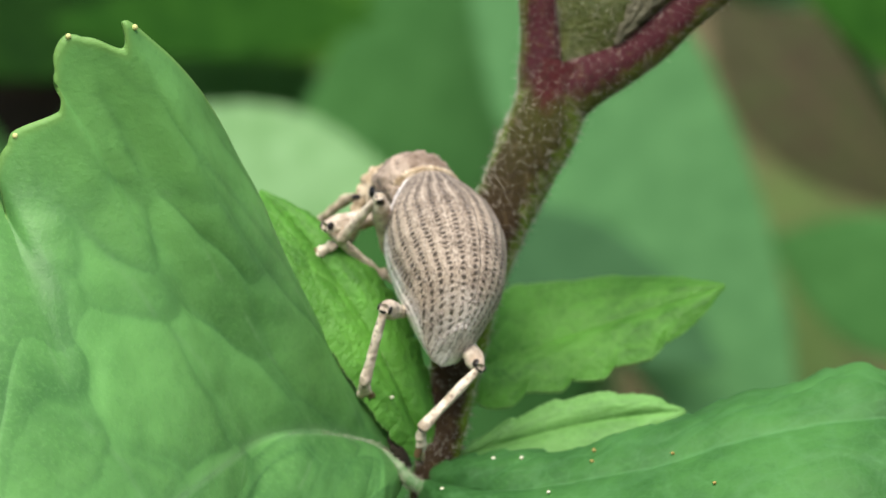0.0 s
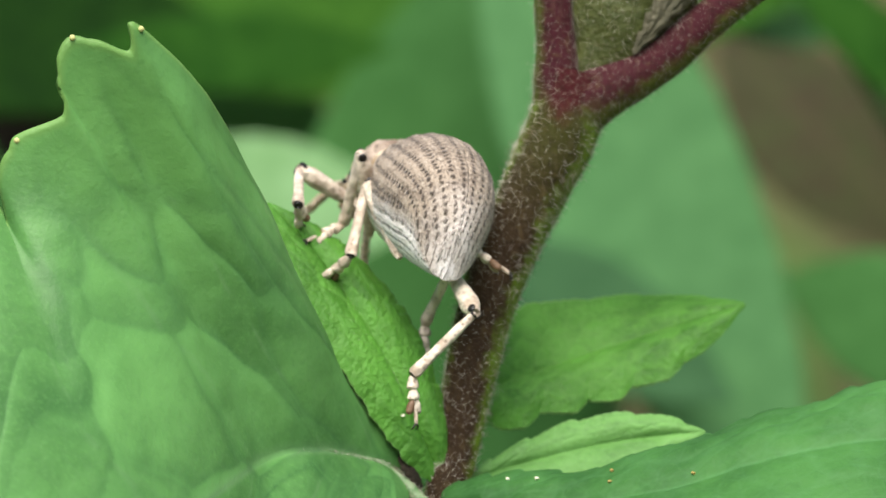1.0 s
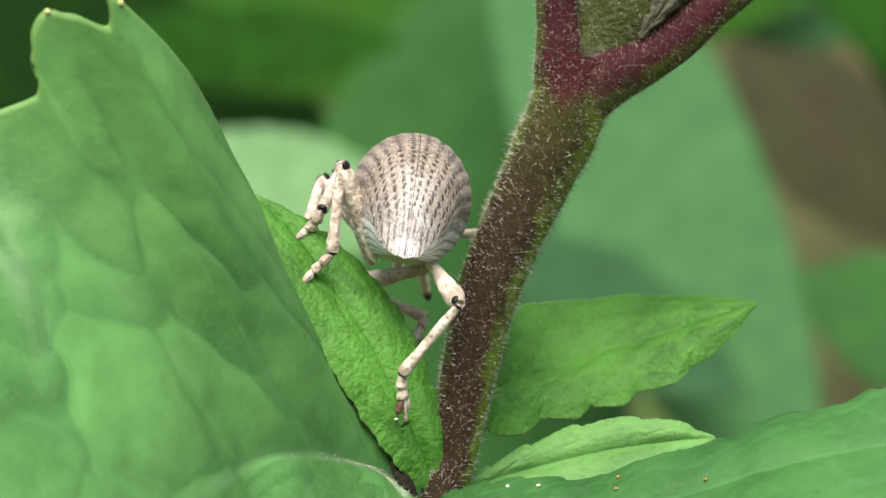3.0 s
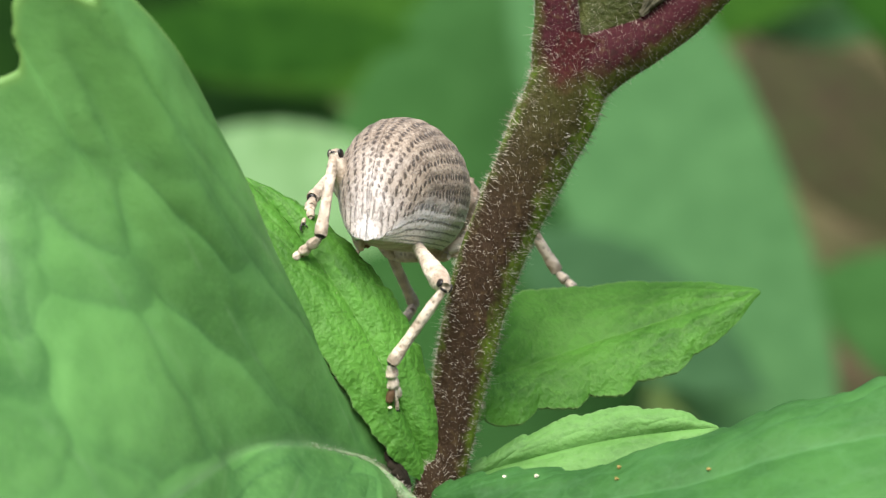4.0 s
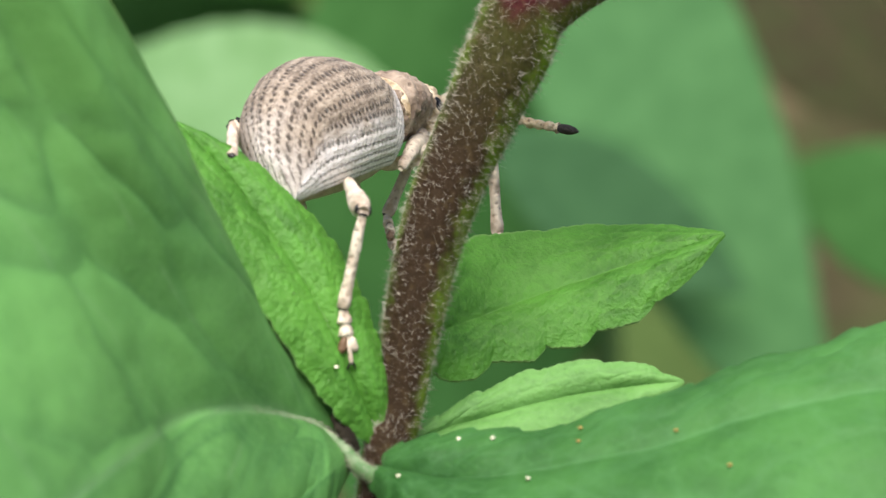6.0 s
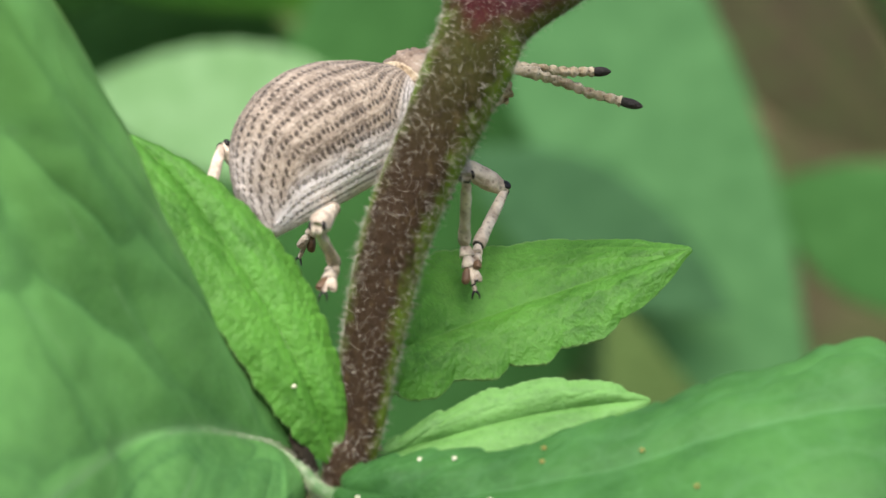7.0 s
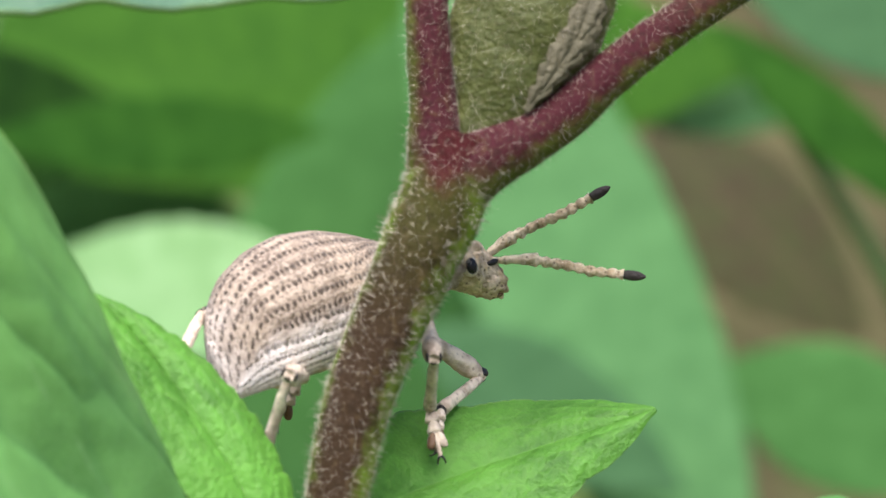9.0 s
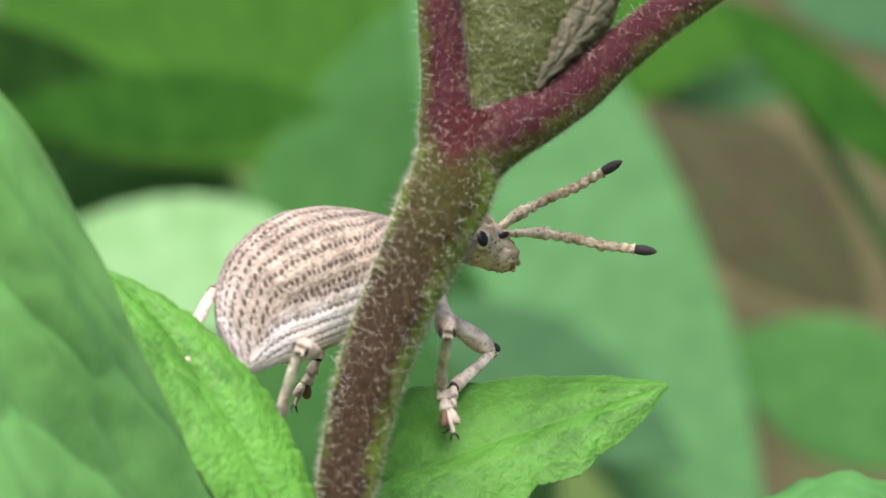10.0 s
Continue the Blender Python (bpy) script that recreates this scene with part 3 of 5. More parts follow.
back = tagged(new("leafy_plant"), "tall green plant with broad leaves behind the stem", "plant")
far_stem(back, [(32, 570, -130), (35, 572, -40), (38, 575, 130)], 4.5)
far_leaf(back, (5.2, 505.0, 97.8), (72.2, 499.0, -53.3), 44.5, (0.91, 0.15, 0.41), LEAF_FAR, "broad mid-green leaf", 21, 2)
far_leaf(back, (13.3, 543.4, 86.8), (-11.2, 537.4, -78.5), 76.6, (-0.99, 0.15, 0.15), LEAF_FAR_BACK, "broad mid-green leaf", 22, 2)
# the bright patch comes from this leaf's pale colour
far_leaf(back, (-7.6, 482.6, 17.6), (-67.5, 476.6, 25.2), 26.0, (0.11, 0.15, 0.99), LEAF_FAR_LIGHT, "leaf with sunlight in its pale green colour", 23, 1)
far_leaf(back, (93.9, 610.6, 82.3), (-130.2, 604.6, 72.9), 57.0, (-0.04, 0.15, 1.00), LEAF_FAR_FRESH, "long fresh green leaf", 24, 2)
# shade is coloured into the next two leaves
far_leaf(back, (-12.5, 496.4, 52.6), (-78.0, 490.4, 50.4), 16.0, (-0.06, 0.15, 1.00), LEAF_FAR_DARK, "leaf with shade in its dark green colour", 25, 1)
far_leaf(back, (-50.0, 556.2, 62.0), (-137.6, 550.2, 58.0), 36.0, (-0.06, 0.15, 1.00), LEAF_FAR_DEEP, "leaf with shade in its deep green colour", 30, 2)
far_leaf(back, (50.0, 628.2, 89.5), (100.8, 622.2, 68.8), 28.6, (0.38, 0.15, 0.93), LEAF_FAR, "light green leaf", 27, 2)
far_leaf(back, (72.2, 564.2, 9.0), (130.5, 558.2, -14.2), 31.2, (0.37, 0.15, 0.93), LEAF_FAR_BACK, "mid-green leaf", 28, 2)
far_leaf(back, (-3.9, 628.2, 16.1), (-146.3, 622.2, 1.9), 122.0, (-0.10, 0.15, 1.00), LEAF_FAR_BACK, "broad mid-green leaf", 29, 2)
# dim leaf put where there is only a shaded gap
far_leaf(back, (4.2, 489.0, 14.7), (54.9, 483.0, -16.5), 23.0, (0.51, 0.15, 0.86), LEAF_FAR_DIM, "dim green leaf, dimmed by its colour", 34, 0)
far_leaf(back, (83.9, 604.2, 101.3), (144.4, 598.2, 76.0), 25.3, (0.39, 0.15, 0.92), LEAF_FAR_DIM, "dim green leaf, dimmed by its colour", 35, 2)

side = tagged(new("leafy_plant"), "dark green plant with a narrow leaf behind the red branch", "plant")
far_stem(side, [(120, 430, -130), (110, 425, -30), (58.8, 405.8, 59.0)], 2.4)
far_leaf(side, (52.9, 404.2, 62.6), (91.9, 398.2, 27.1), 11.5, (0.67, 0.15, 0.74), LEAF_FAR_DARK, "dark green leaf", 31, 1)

over = tagged(new("leafy_plant"), "plant with a bluish green toothed leaf hanging above the weevil", "plant")
far_stem(over, [(-60, 50, -130), (-54, 48, -20), (-31.2, 45.6, 22.4)], 1.4)
far_leaf(over, (-31.1, 45.0, 22.3), (8.0, 45.0, 22.8), 3.3, (-0.01, 1.00, 1.00), LEAF_BLUE, "bluish green toothed leaf", 33, 0.5, (30, 0.6))

litter = tagged(new("dead_leaf"), "withered olive brown leaf hanging on the bank", "dead leaf")
far_leaf(litter, (73.5, 748.2, 78.4), (132.4, 742.2, 18.8), 41.0, (0.71, 0.15, 0.70), LEAF_DEAD, "withered olive brown blade", 41, 2)
# nearly black leaf, added to fill a dark gap in the background
withered = tagged(new("dead_leaf"), "near-black brown leaf added to fill a dark gap behind the plant", "dead leaf")
far_leaf(withered, (-91.6, 572.2, 64.9), (-93.1, 566.2, 25.7), 25.2, (-1.00, 0.15, 0.04), LEAF_UMBER, "umber blade filling the dark gap", 42, 1)
far_stem(withered, [(-91.6, 572.2, 64.9), (-84, 576, 90), (-86, 580, 140)], 1.0)
far_stem(litter, [(73.5, 748.2, 78.4), (70, 760, 120), (60, 770, 160)], 1.0)


# ---- the weevil ----
FEMUR, TIBIA = 3.7, 3.3
HIPS = {"LF": (3.6, 0.7, -1.5), "LM": (1.7, 1.1, -1.85), "LH": (-2.0, 1.1, -1.7), "RF": (3.6, -0.7, -1.5), "RM": (1.7, -1.1, -1.85), "RH": (-2.0, -1.1, -1.7)}
ANTENNA = {"L": (7.0, 0.5, -0.3), "R": (7.0, -0.5, -0.3)}


def elytra_material():
    """Scaled wing cases: u runs from tip to shoulder, v from the lower edge to the seam. Ten rows of dark pits between
    pale ridges, a brown back and a white flank and tip; this white is pale scales and bright light painted together."""
    k = Mat("wing_case")
    u, v = k.uv()
    wob = k.math("MULTIPLY", k.math("SUBTRACT", k.noise(1900, 3), 0.5), 0.065)
    inner = k.math("SUBTRACT", 1.0, k.math("ABSOLUTE", k.math("SUBTRACT", k.math("MULTIPLY", k.math("POWER", v, 0.65), 2.0), 1.0)))
    tip = k.math("MULTIPLY", u, 7.0)
    span = k.math("SQRT", k.math("ADD", k.math("ADD", k.math("POWER", inner, 2.0), k.math("POWER", tip, 2.0)), 0.000001))
    level = k.math("DIVIDE", k.math("MULTIPLY", inner, tip), span)
    lane = k.math("MULTIPLY", k.math("ADD", level, wob), 7.0)
    rim = k.math("MULTIPLY", u, 10.0)
    rim = k.math("DIVIDE", k.math("MULTIPLY", v, rim), k.math("SQRT", k.math("ADD", k.math("ADD", k.math("POWER", v, 2.0), k.math("POWER", rim, 2.0)), 0.000001)))
    across = k.math("SUBTRACT", k.math("FRACT", lane), 0.5)
    off = k.math("ABSOLUTE", across)
    shift = k.math("MULTIPLY", k.math("SUBTRACT", k.noise(2600, 2), 0.5), 0.03)
    row = k.math("ADD", k.math("MULTIPLY", k.math("ADD", u, shift), 43.0), k.math("MULTIPLY", k.math("FLOOR", lane), 0.37))
    along = k.math("SUBTRACT", k.math("FRACT", row), 0.5)
    far = k.math("SQRT", k.math("ADD", k.math("POWER", k.math("MULTIPLY", k.math("ABSOLUTE", along), 0.25), 2.0), k.math("POWER", k.math("MULTIPLY", off, 0.42), 2.0)))
    ragged = k.math("ADD", far, k.math("MULTIPLY", k.math("SUBTRACT", k.noise(5200, 2), 0.5), 0.10))
    pit = k.math("SUBTRACT", 1.0, k.step(ragged, 0.035, 0.110))
    between = k.math("SUBTRACT", 1.0, k.step(k.math("ADD", k.cells(1.0, "F1", k.stretched(46, 24, 1, "UV")), k.math("MULTIPLY", k.math("SUBTRACT", k.noise(5200, 2), 0.5), 0.5)), 0.14, 0.42))
    pit = k.math("MAXIMUM", pit, k.math("MULTIPLY", between, 0.40))
    groove = k.math("SUBTRACT", 1.0, k.step(off, 0.10, 0.34))
    thin = k.math("SUBTRACT", 1.0, k.step(off, 0.04, 0.15))
    patch = k.noise(620, 4)
    fine = k.noise(6000, 3, 0.7)
    specks = k.noise(8200, 2, 0.6)
    blur = k.math("MULTIPLY", k.math("SUBTRACT", k.noise(1100, 4), 0.5), 0.24)
    flank = k.math("SUBTRACT", 1.0, k.step(k.math("ADD", rim, k.math("MULTIPLY", blur, 0.7)), 0.18, 0.36))
    tail = k.math("SUBTRACT", 1.0, k.step(k.math("ADD", u, blur), -0.04, 0.27))
    front = k.step(k.math("ADD", u, blur), 0.45, 0.85)
    # white scales, made whiter by bright light painted into flank and tail
    white = k.math("MINIMUM", k.math("ADD", k.math("MULTIPLY", flank, 0.95), k.math("MULTIPLY", tail, 0.68)), 1.0)
    back = k.mix(k.step(patch, 0.36, 0.64), (0.185, 0.142, 0.104), (0.360, 0.290, 0.218))
    back = k.mix(k.math("MULTIPLY", k.step(off, 0.40, 0.48), k.math("ADD", 0.22, k.math("MULTIPLY", front, 0.40))), back, (0.56, 0.48, 0.385))
    back = k.mix(k.math("MULTIPLY", k.step(fine, 0.49, 0.63), 0.50), back, (0.56, 0.48, 0.385))
    back = k.mix(k.math("MULTIPLY", k.step(specks, 0.53, 0.64), 0.65), back, (0.074, 0.054, 0.037))
    c = k.mix(white, back, k.mix(k.math("MULTIPLY", k.step(specks, 0.53, 0.66), 0.60), (0.90, 0.85, 0.81), (0.46, 0.37, 0.31)))
    rows = k.math("MULTIPLY", pit, k.math("SUBTRACT", 1.0, k.math("MULTIPLY", flank, 0.7)))
    bands = k.math("MULTIPLY", groove, k.math("ADD", 0.02, k.math("MULTIPLY", front, 0.14)))
    lines = k.math("MULTIPLY", k.math("MULTIPLY", thin, k.step(u, 0.0, 0.03)), k.math("MULTIPLY", flank, 0.70))
    dark = k.math("MULTIPLY", k.math("MAXIMUM", k.math("MAXIMUM", rows, bands), lines), k.math("SUBTRACT", 0.95, k.math("MULTIPLY", tail, 0.62)))
    c = k.mix(dark, c, (0.048, 0.035, 0.025))
    h = k.math("SUBTRACT", k.math("MULTIPLY", fine, 0.6), pit)
    return k.done(c, 0.62, k.bump(h, 0.00006, 0.9), 0.3, sheen=0.1)


def scaly_material(name, a, b, dots, scale=2600, amount=0.6):
    """Skin covered with fine pale scales over brown, with dark dots between them."""
    k = Mat(name)
    c = k.mix(k.step(k.noise(scale * 0.4, 4), 0.35, 0.65), a, b)
    c = k.mix(k.math("MULTIPLY", k.math("SUBTRACT", 1.0, k.step(k.cells(scale), 0.10, 0.34)), amount), c, dots)
    c = k.mix(k.math("MULTIPLY", k.step(k.noise(scale * 2.4, 2), 0.55, 0.7), 0.35), c, (0.62, 0.52, 0.42))
    return k.done(c, 0.6, k.bump(k.noise(scale * 0.8, 4), 0.00016, 0.9, k.bump(k.cells(scale), 0.00006, 0.9)), 0.25, sheen=0.1)


ELYTRA = elytra_material()
THORAX = scaly_material("thorax_skin", (0.19, 0.135, 0.095), (0.40, 0.315, 0.24), (0.07, 0.045, 0.03), 2600, 0.75)
HEAD = scaly_material("head_skin", (0.36, 0.26, 0.15), (0.80, 0.66, 0.46), (0.10, 0.055, 0.026), 4600, 0.8)
LEG = scaly_material("leg_skin", (0.42, 0.33, 0.245), (0.76, 0.66, 0.52), (0.17, 0.105, 0.07), 3600, 0.6)
BELLY = scaly_material("belly_skin", (0.44, 0.36, 0.28), (0.66, 0.58, 0.50), (0.16, 0.11, 0.08), 2400, 0.4)
ANTENNA_SKIN = scaly_material("antenna_skin", (0.38, 0.29, 0.17), (0.70, 0.60, 0.42), (0.10, 0.065, 0.035), 4600, 0.75)
BLACK = plain_material("black_joint", (0.006, 0.005, 0.005), (0.02, 0.016, 0.014), 3000, 0.35)
CLUB = plain_material("downy_club", (0.014, 0.012, 0.011), (0.050, 0.042, 0.036), 5000, 0.75, 0.0001)
EYE = plain_material("black_eye", (0.003, 0.003, 0.004), (0.008, 0.008, 0.010), 9000, 0.12)
EYE_RIM = scaly_material("eye_rim", (0.62, 0.53, 0.39), (0.80, 0.71, 0.56), (0.25, 0.18, 0.11), 4200, 0.3)
CLAW = plain_material("brown_pad", (0.10, 0.055, 0.03), (0.22, 0.13, 0.07), 3000, 0.5)


def lathe(stations, sides=24, wrinkle=0.0, freq=3.0, cap=True):
    """A body along +x: stations of (x, half width, top, bottom, lift of the axis)."""
    verts, faces, uvs = [], [], []
    rings = (len(stations) - 1) * 5 + 1
    for i in range(rings):
        t = i / (rings - 1)
        x, w, top, bottom = [scalar([s[j] for s in stations], t) for j in range(4)]
        w = max(w, 0.01)
        mid = (top + bottom) / 2
        for j in range(sides + 1):
            a = 2 * math.pi * j / sides
            p = Vector((x, math.cos(a) * w, mid + math.sin(a) * (top - bottom) / 2))
            if wrinkle:
                p += Vector((0, math.cos(a), math.sin(a))) * wrinkle * (noise.noise(p * freq) + 0.6 * noise.noise(p * freq * 2.4))
            verts.append(p), uvs.append((t, j / sides))
    n = sides + 1
    for i in range(rings - 1):
        for j in range(sides):
            faces.append((i * n + j, (i + 1) * n + j, (i + 1) * n + j + 1, i * n + j + 1))
    if cap:
        close_ends(verts, faces, uvs, rings, n)
    return verts, faces, uvs


STATIONS = [0, 0.02, 0.06, 0.12, 0.2, 0.35, 0.5, 0.65, 0.8, 0.92, 1]
WIDE = [0.02, 0.62, 1.02, 1.38, 1.72, 2.10, 2.33, 2.27, 1.96, 1.5, 1.1]
TOP = [-1.6, 0.30, 1.20, 1.88, 2.45, 2.98, 3.12, 2.92, 2.42, 1.9, 1.5]
LOW = [-1.7, -1.68, -1.6, -1.65, -1.7, -1.78, -1.85, -1.8, -1.6, -1.25, -1.0]


def eased(values, k):
    """The value at k of a row of values at STATIONS, rounded off between them."""
    total = 0.0
    for d in (-0.02, -0.01, 0, 0.01, 0.02):
        total += float(np.interp(min(max(k + d, 0), 1), STATIONS, values))
    return total / 5 if 0.03 < k < 0.97 else float(np.interp(k, STATIONS, values))


def lengthwise(k):
    """Way along a wing case, 0 at the tip: it opens out over the steep end."""
    return (k + 0.12 * (1 - math.exp(-k / 0.03))) / 1.12


def nested(k, v):
    """How far a place lies inside a wing case, 0 on its lower edge, seam and tip, 1 along its middle."""
    inner, tip = 1 - abs(2 * v**0.65 - 1), 7.0 * lengthwise(k)
    return inner * tip / math.sqrt(inner * inner + tip * tip + 1e-9)


def elytron(sign, parent):
    """One wing case: from its lower edge, turned slightly under, up to the seam along the back."""
    verts, faces, uvs = [], [], []
    n, m = 96, 80
    for i in range(n + 1):
        k = (i / n) ** 1.5
        w, top = eased(WIDE, k), eased(TOP, k)
        for j in range(m + 1):
            v = j / m
            low = radians(-58) + radians(66) * max(0.0, (k - 0.72) / 0.28)
            a = low + v * (radians(90) - low)
            lane = 7 * nested(k, v)
            ridge = math.cos(2 * math.pi * (lane - 0.5)) * -0.5
            mid = -1.7 + 2.25 * math.sin(math.pi / 2 * min(1.0, k / 0.25))
            p = Vector((-4.7 + 8.0 * k, sign * (math.cos(a) * w + 0.0), mid + math.sin(a) * (top - mid if a > 0 else (mid + 1.66) / 0.848)))
            out = Vector((0, sign * math.cos(a), math.sin(a)))
            edge = min(1, 12 * v, 14 * (1 - v)) * min(1, max(0, 6 * (k - 0.07)))
            pit = max(0.0, -math.cos(2 * math.pi * (lengthwise(k) * 50 + math.floor(lane) * 0.37)))
            p += out * (0.028 * ridge * edge - 0.025 * pit * max(0, -ridge) * edge)
            if v > 0.985:
                p.y = sign * 0.012
            if v == 1:
                p.y, p.z = sign * 0.006, p.z - 0.04
            verts.append(p), uvs.append((lengthwise(k), v))
    w = m + 1
    for i in range(n):
        for j in range(m):
            f = (i * w + j, i * w + j + 1, (i + 1) * w + j + 1, (i + 1) * w + j)
            faces.append(f if sign < 0 else f[::-1])
    return attach("wing_case", mesh_of("wing_case", verts, faces, ELYTRA, uvs), parent, "ribbed brown and whitish wing case")


WAIST = Vector((3.3, 0, 0.2))
NECK = Vector((5.35, 0, -0.05))


def build_weevil():
    body = tagged(new("weevil"), "greyish brown weevil with ribbed wing cases climbing the plant", "weevil")
    elytron(1, body), elytron(-1, body)
    v, f, u = lathe([(-4.5 + 7.8 * k, max(0.06, 0.70 * eased(WIDE, k)), -0.5, eased(LOW, k)) for k in (0, 0.05, 0.12, 0.25, 0.4, 0.55, 0.7, 0.85, 1)], 28, 0.03)
    attach("abdomen", mesh_of("abdomen", v, f, BELLY, u), body, "pale scaly underside")
    v, f, u = lathe([(2.95, 1.15, 1.25, -0.95), (3.3, 1.46, 1.62, -1.0), (3.75, 1.62, 1.76, -1.0), (4.3, 1.60, 1.70, -0.9), (4.9, 1.42, 1.42, -0.8), (5.55, 1.16, 1.0, -0.7)], 60, 0.15, 4.2)
    thorax = attach("thorax", mesh_of("thorax", [p - WAIST for p in v], f, THORAX, u), body, "wrinkled grey-brown thorax")
    v, f, u = lathe([(3.12, 1.3, 1.5, -0.9), (3.24, 1.5, 1.68, -0.95), (3.36, 1.46, 1.64, -0.9)], 40, 0.02)
    attach("collar", mesh_of("collar", v, f, HEAD, u), body, "pale rim behind the thorax")
    v, f, u = lathe([(5.05, 0.95, 0.85, -0.6), (5.45, 1.08, 0.98, -0.85), (5.85, 1.02, 0.98, -1.15), (6.25, 0.86, 0.86, -1.42), (6.6, 0.76, 0.52, -1.58), (6.88, 0.74, 0.0, -1.62), (7.06, 0.66, -0.55, -1.52), (7.14, 0.40, -0.95, -1.3)], 48, 0.15, 4.6)
    v = [p - Vector((5.1, 0, 0)) for p in v]
    head = attach("head", mesh_of("head", v, f, HEAD, u), body, "scaly head with a short broad snout")
    for s in (1, -1):
        ball((0.46, s * 0.97, -0.12), 0.35, 0.14, 0.40, "eye_rim", EYE_RIM, head, "pale scaly rim round the eye")
        ball((0.46, s * 1.03, -0.12), 0.25, 0.17, 0.31, "eye", EYE, head, "glossy black eye")
        ball((1.55, s * 0.72, -0.30), 0.27, 0.11, 0.12, "antenna_groove", BLACK, head, "dark groove beside the snout")
        ball((1.30, s * 0.66, -0.95), 0.42, 0.16, 0.26, "cheek", HEAD, head, "scaly cheek")
        ball((1.02, s * 0.60, 0.42), 0.40, 0.22, 0.26, "brow", HEAD, head, "scaly brow ridge")
    ball((1.72, 0, -1.50), 0.20, 0.42, 0.12, "mouth", CLAW, head, "brown mouthparts")
    ball((-4.3, 0, -1.4), 0.3, 0.4, 0.2, "tail_end", BELLY, body, "pale tip of the abdomen")
    return body, thorax, head


def build_antenna(parent, sign):
    """Along +x: a stalk of beaded joints, slightly bent, and a dark club."""
    verts, faces, uvs = [], [], []
    joints = 64
    sides = 12
    for i in range(joints + 1):
        x = 4.75 * i / joints
        bend = 0.20 * math.sin(math.pi * min(1.0, x / 3.6)) * (1 if x < 1.8 else 0.8)
        if x < 1.75:
            r = 0.13 + 0.15 * (x / 1.75) ** 2
            r *= 1 if x < 1.65 else 0.6
        else:
            r = 0.125 + 0.075 * abs(math.sin(math.pi * (x - 1.75) / 0.4))
        for j in range(sides + 1):
            a = 2 * math.pi * j / sides
            rr = r * (1 + 0.28 * noise.noise(Vector((x * 4.5, math.cos(a) * 1.2, math.sin(a) * 1.2 + sign))))
            verts.append(Vector((x, math.cos(a) * rr, bend + math.sin(a) * rr))), uvs.append((i / joints, j / sides))
    w = sides + 1
    for i in range(joints):
        for j in range(sides):
            faces.append((i * w + j, (i + 1) * w + j, (i + 1) * w + j + 1, i * w + j + 1))
    close_ends(verts, faces, uvs, joints + 1, w)
    stalk = attach("antenna", mesh_of("antenna", verts, faces, ANTENNA_SKIN, uvs), parent, "pale jointed antenna")
    v, f, u = lathe([(4.68, 0.11, 0.11, -0.11), (4.85, 0.17, 0.17, -0.17), (5.12, 0.185, 0.185, -0.185), (5.38, 0.13, 0.13, -0.13), (5.55, 0.03, 0.03, -0.03)], 14)
    attach("club", mesh_of("club", v, f, CLUB, u), stalk, "black club at the antenna's tip")
    rng = random.Random(50 + sign)
    v, f = hairs(roots_on(stalk.data, 420, rng), 0.05, 0.13, 0.014, rng, 0.6)
    tagged(attach("bristles", mesh_of("bristles", v, f, HAIR), stalk, "short pale bristles"), kind="stuff")
    return stalk


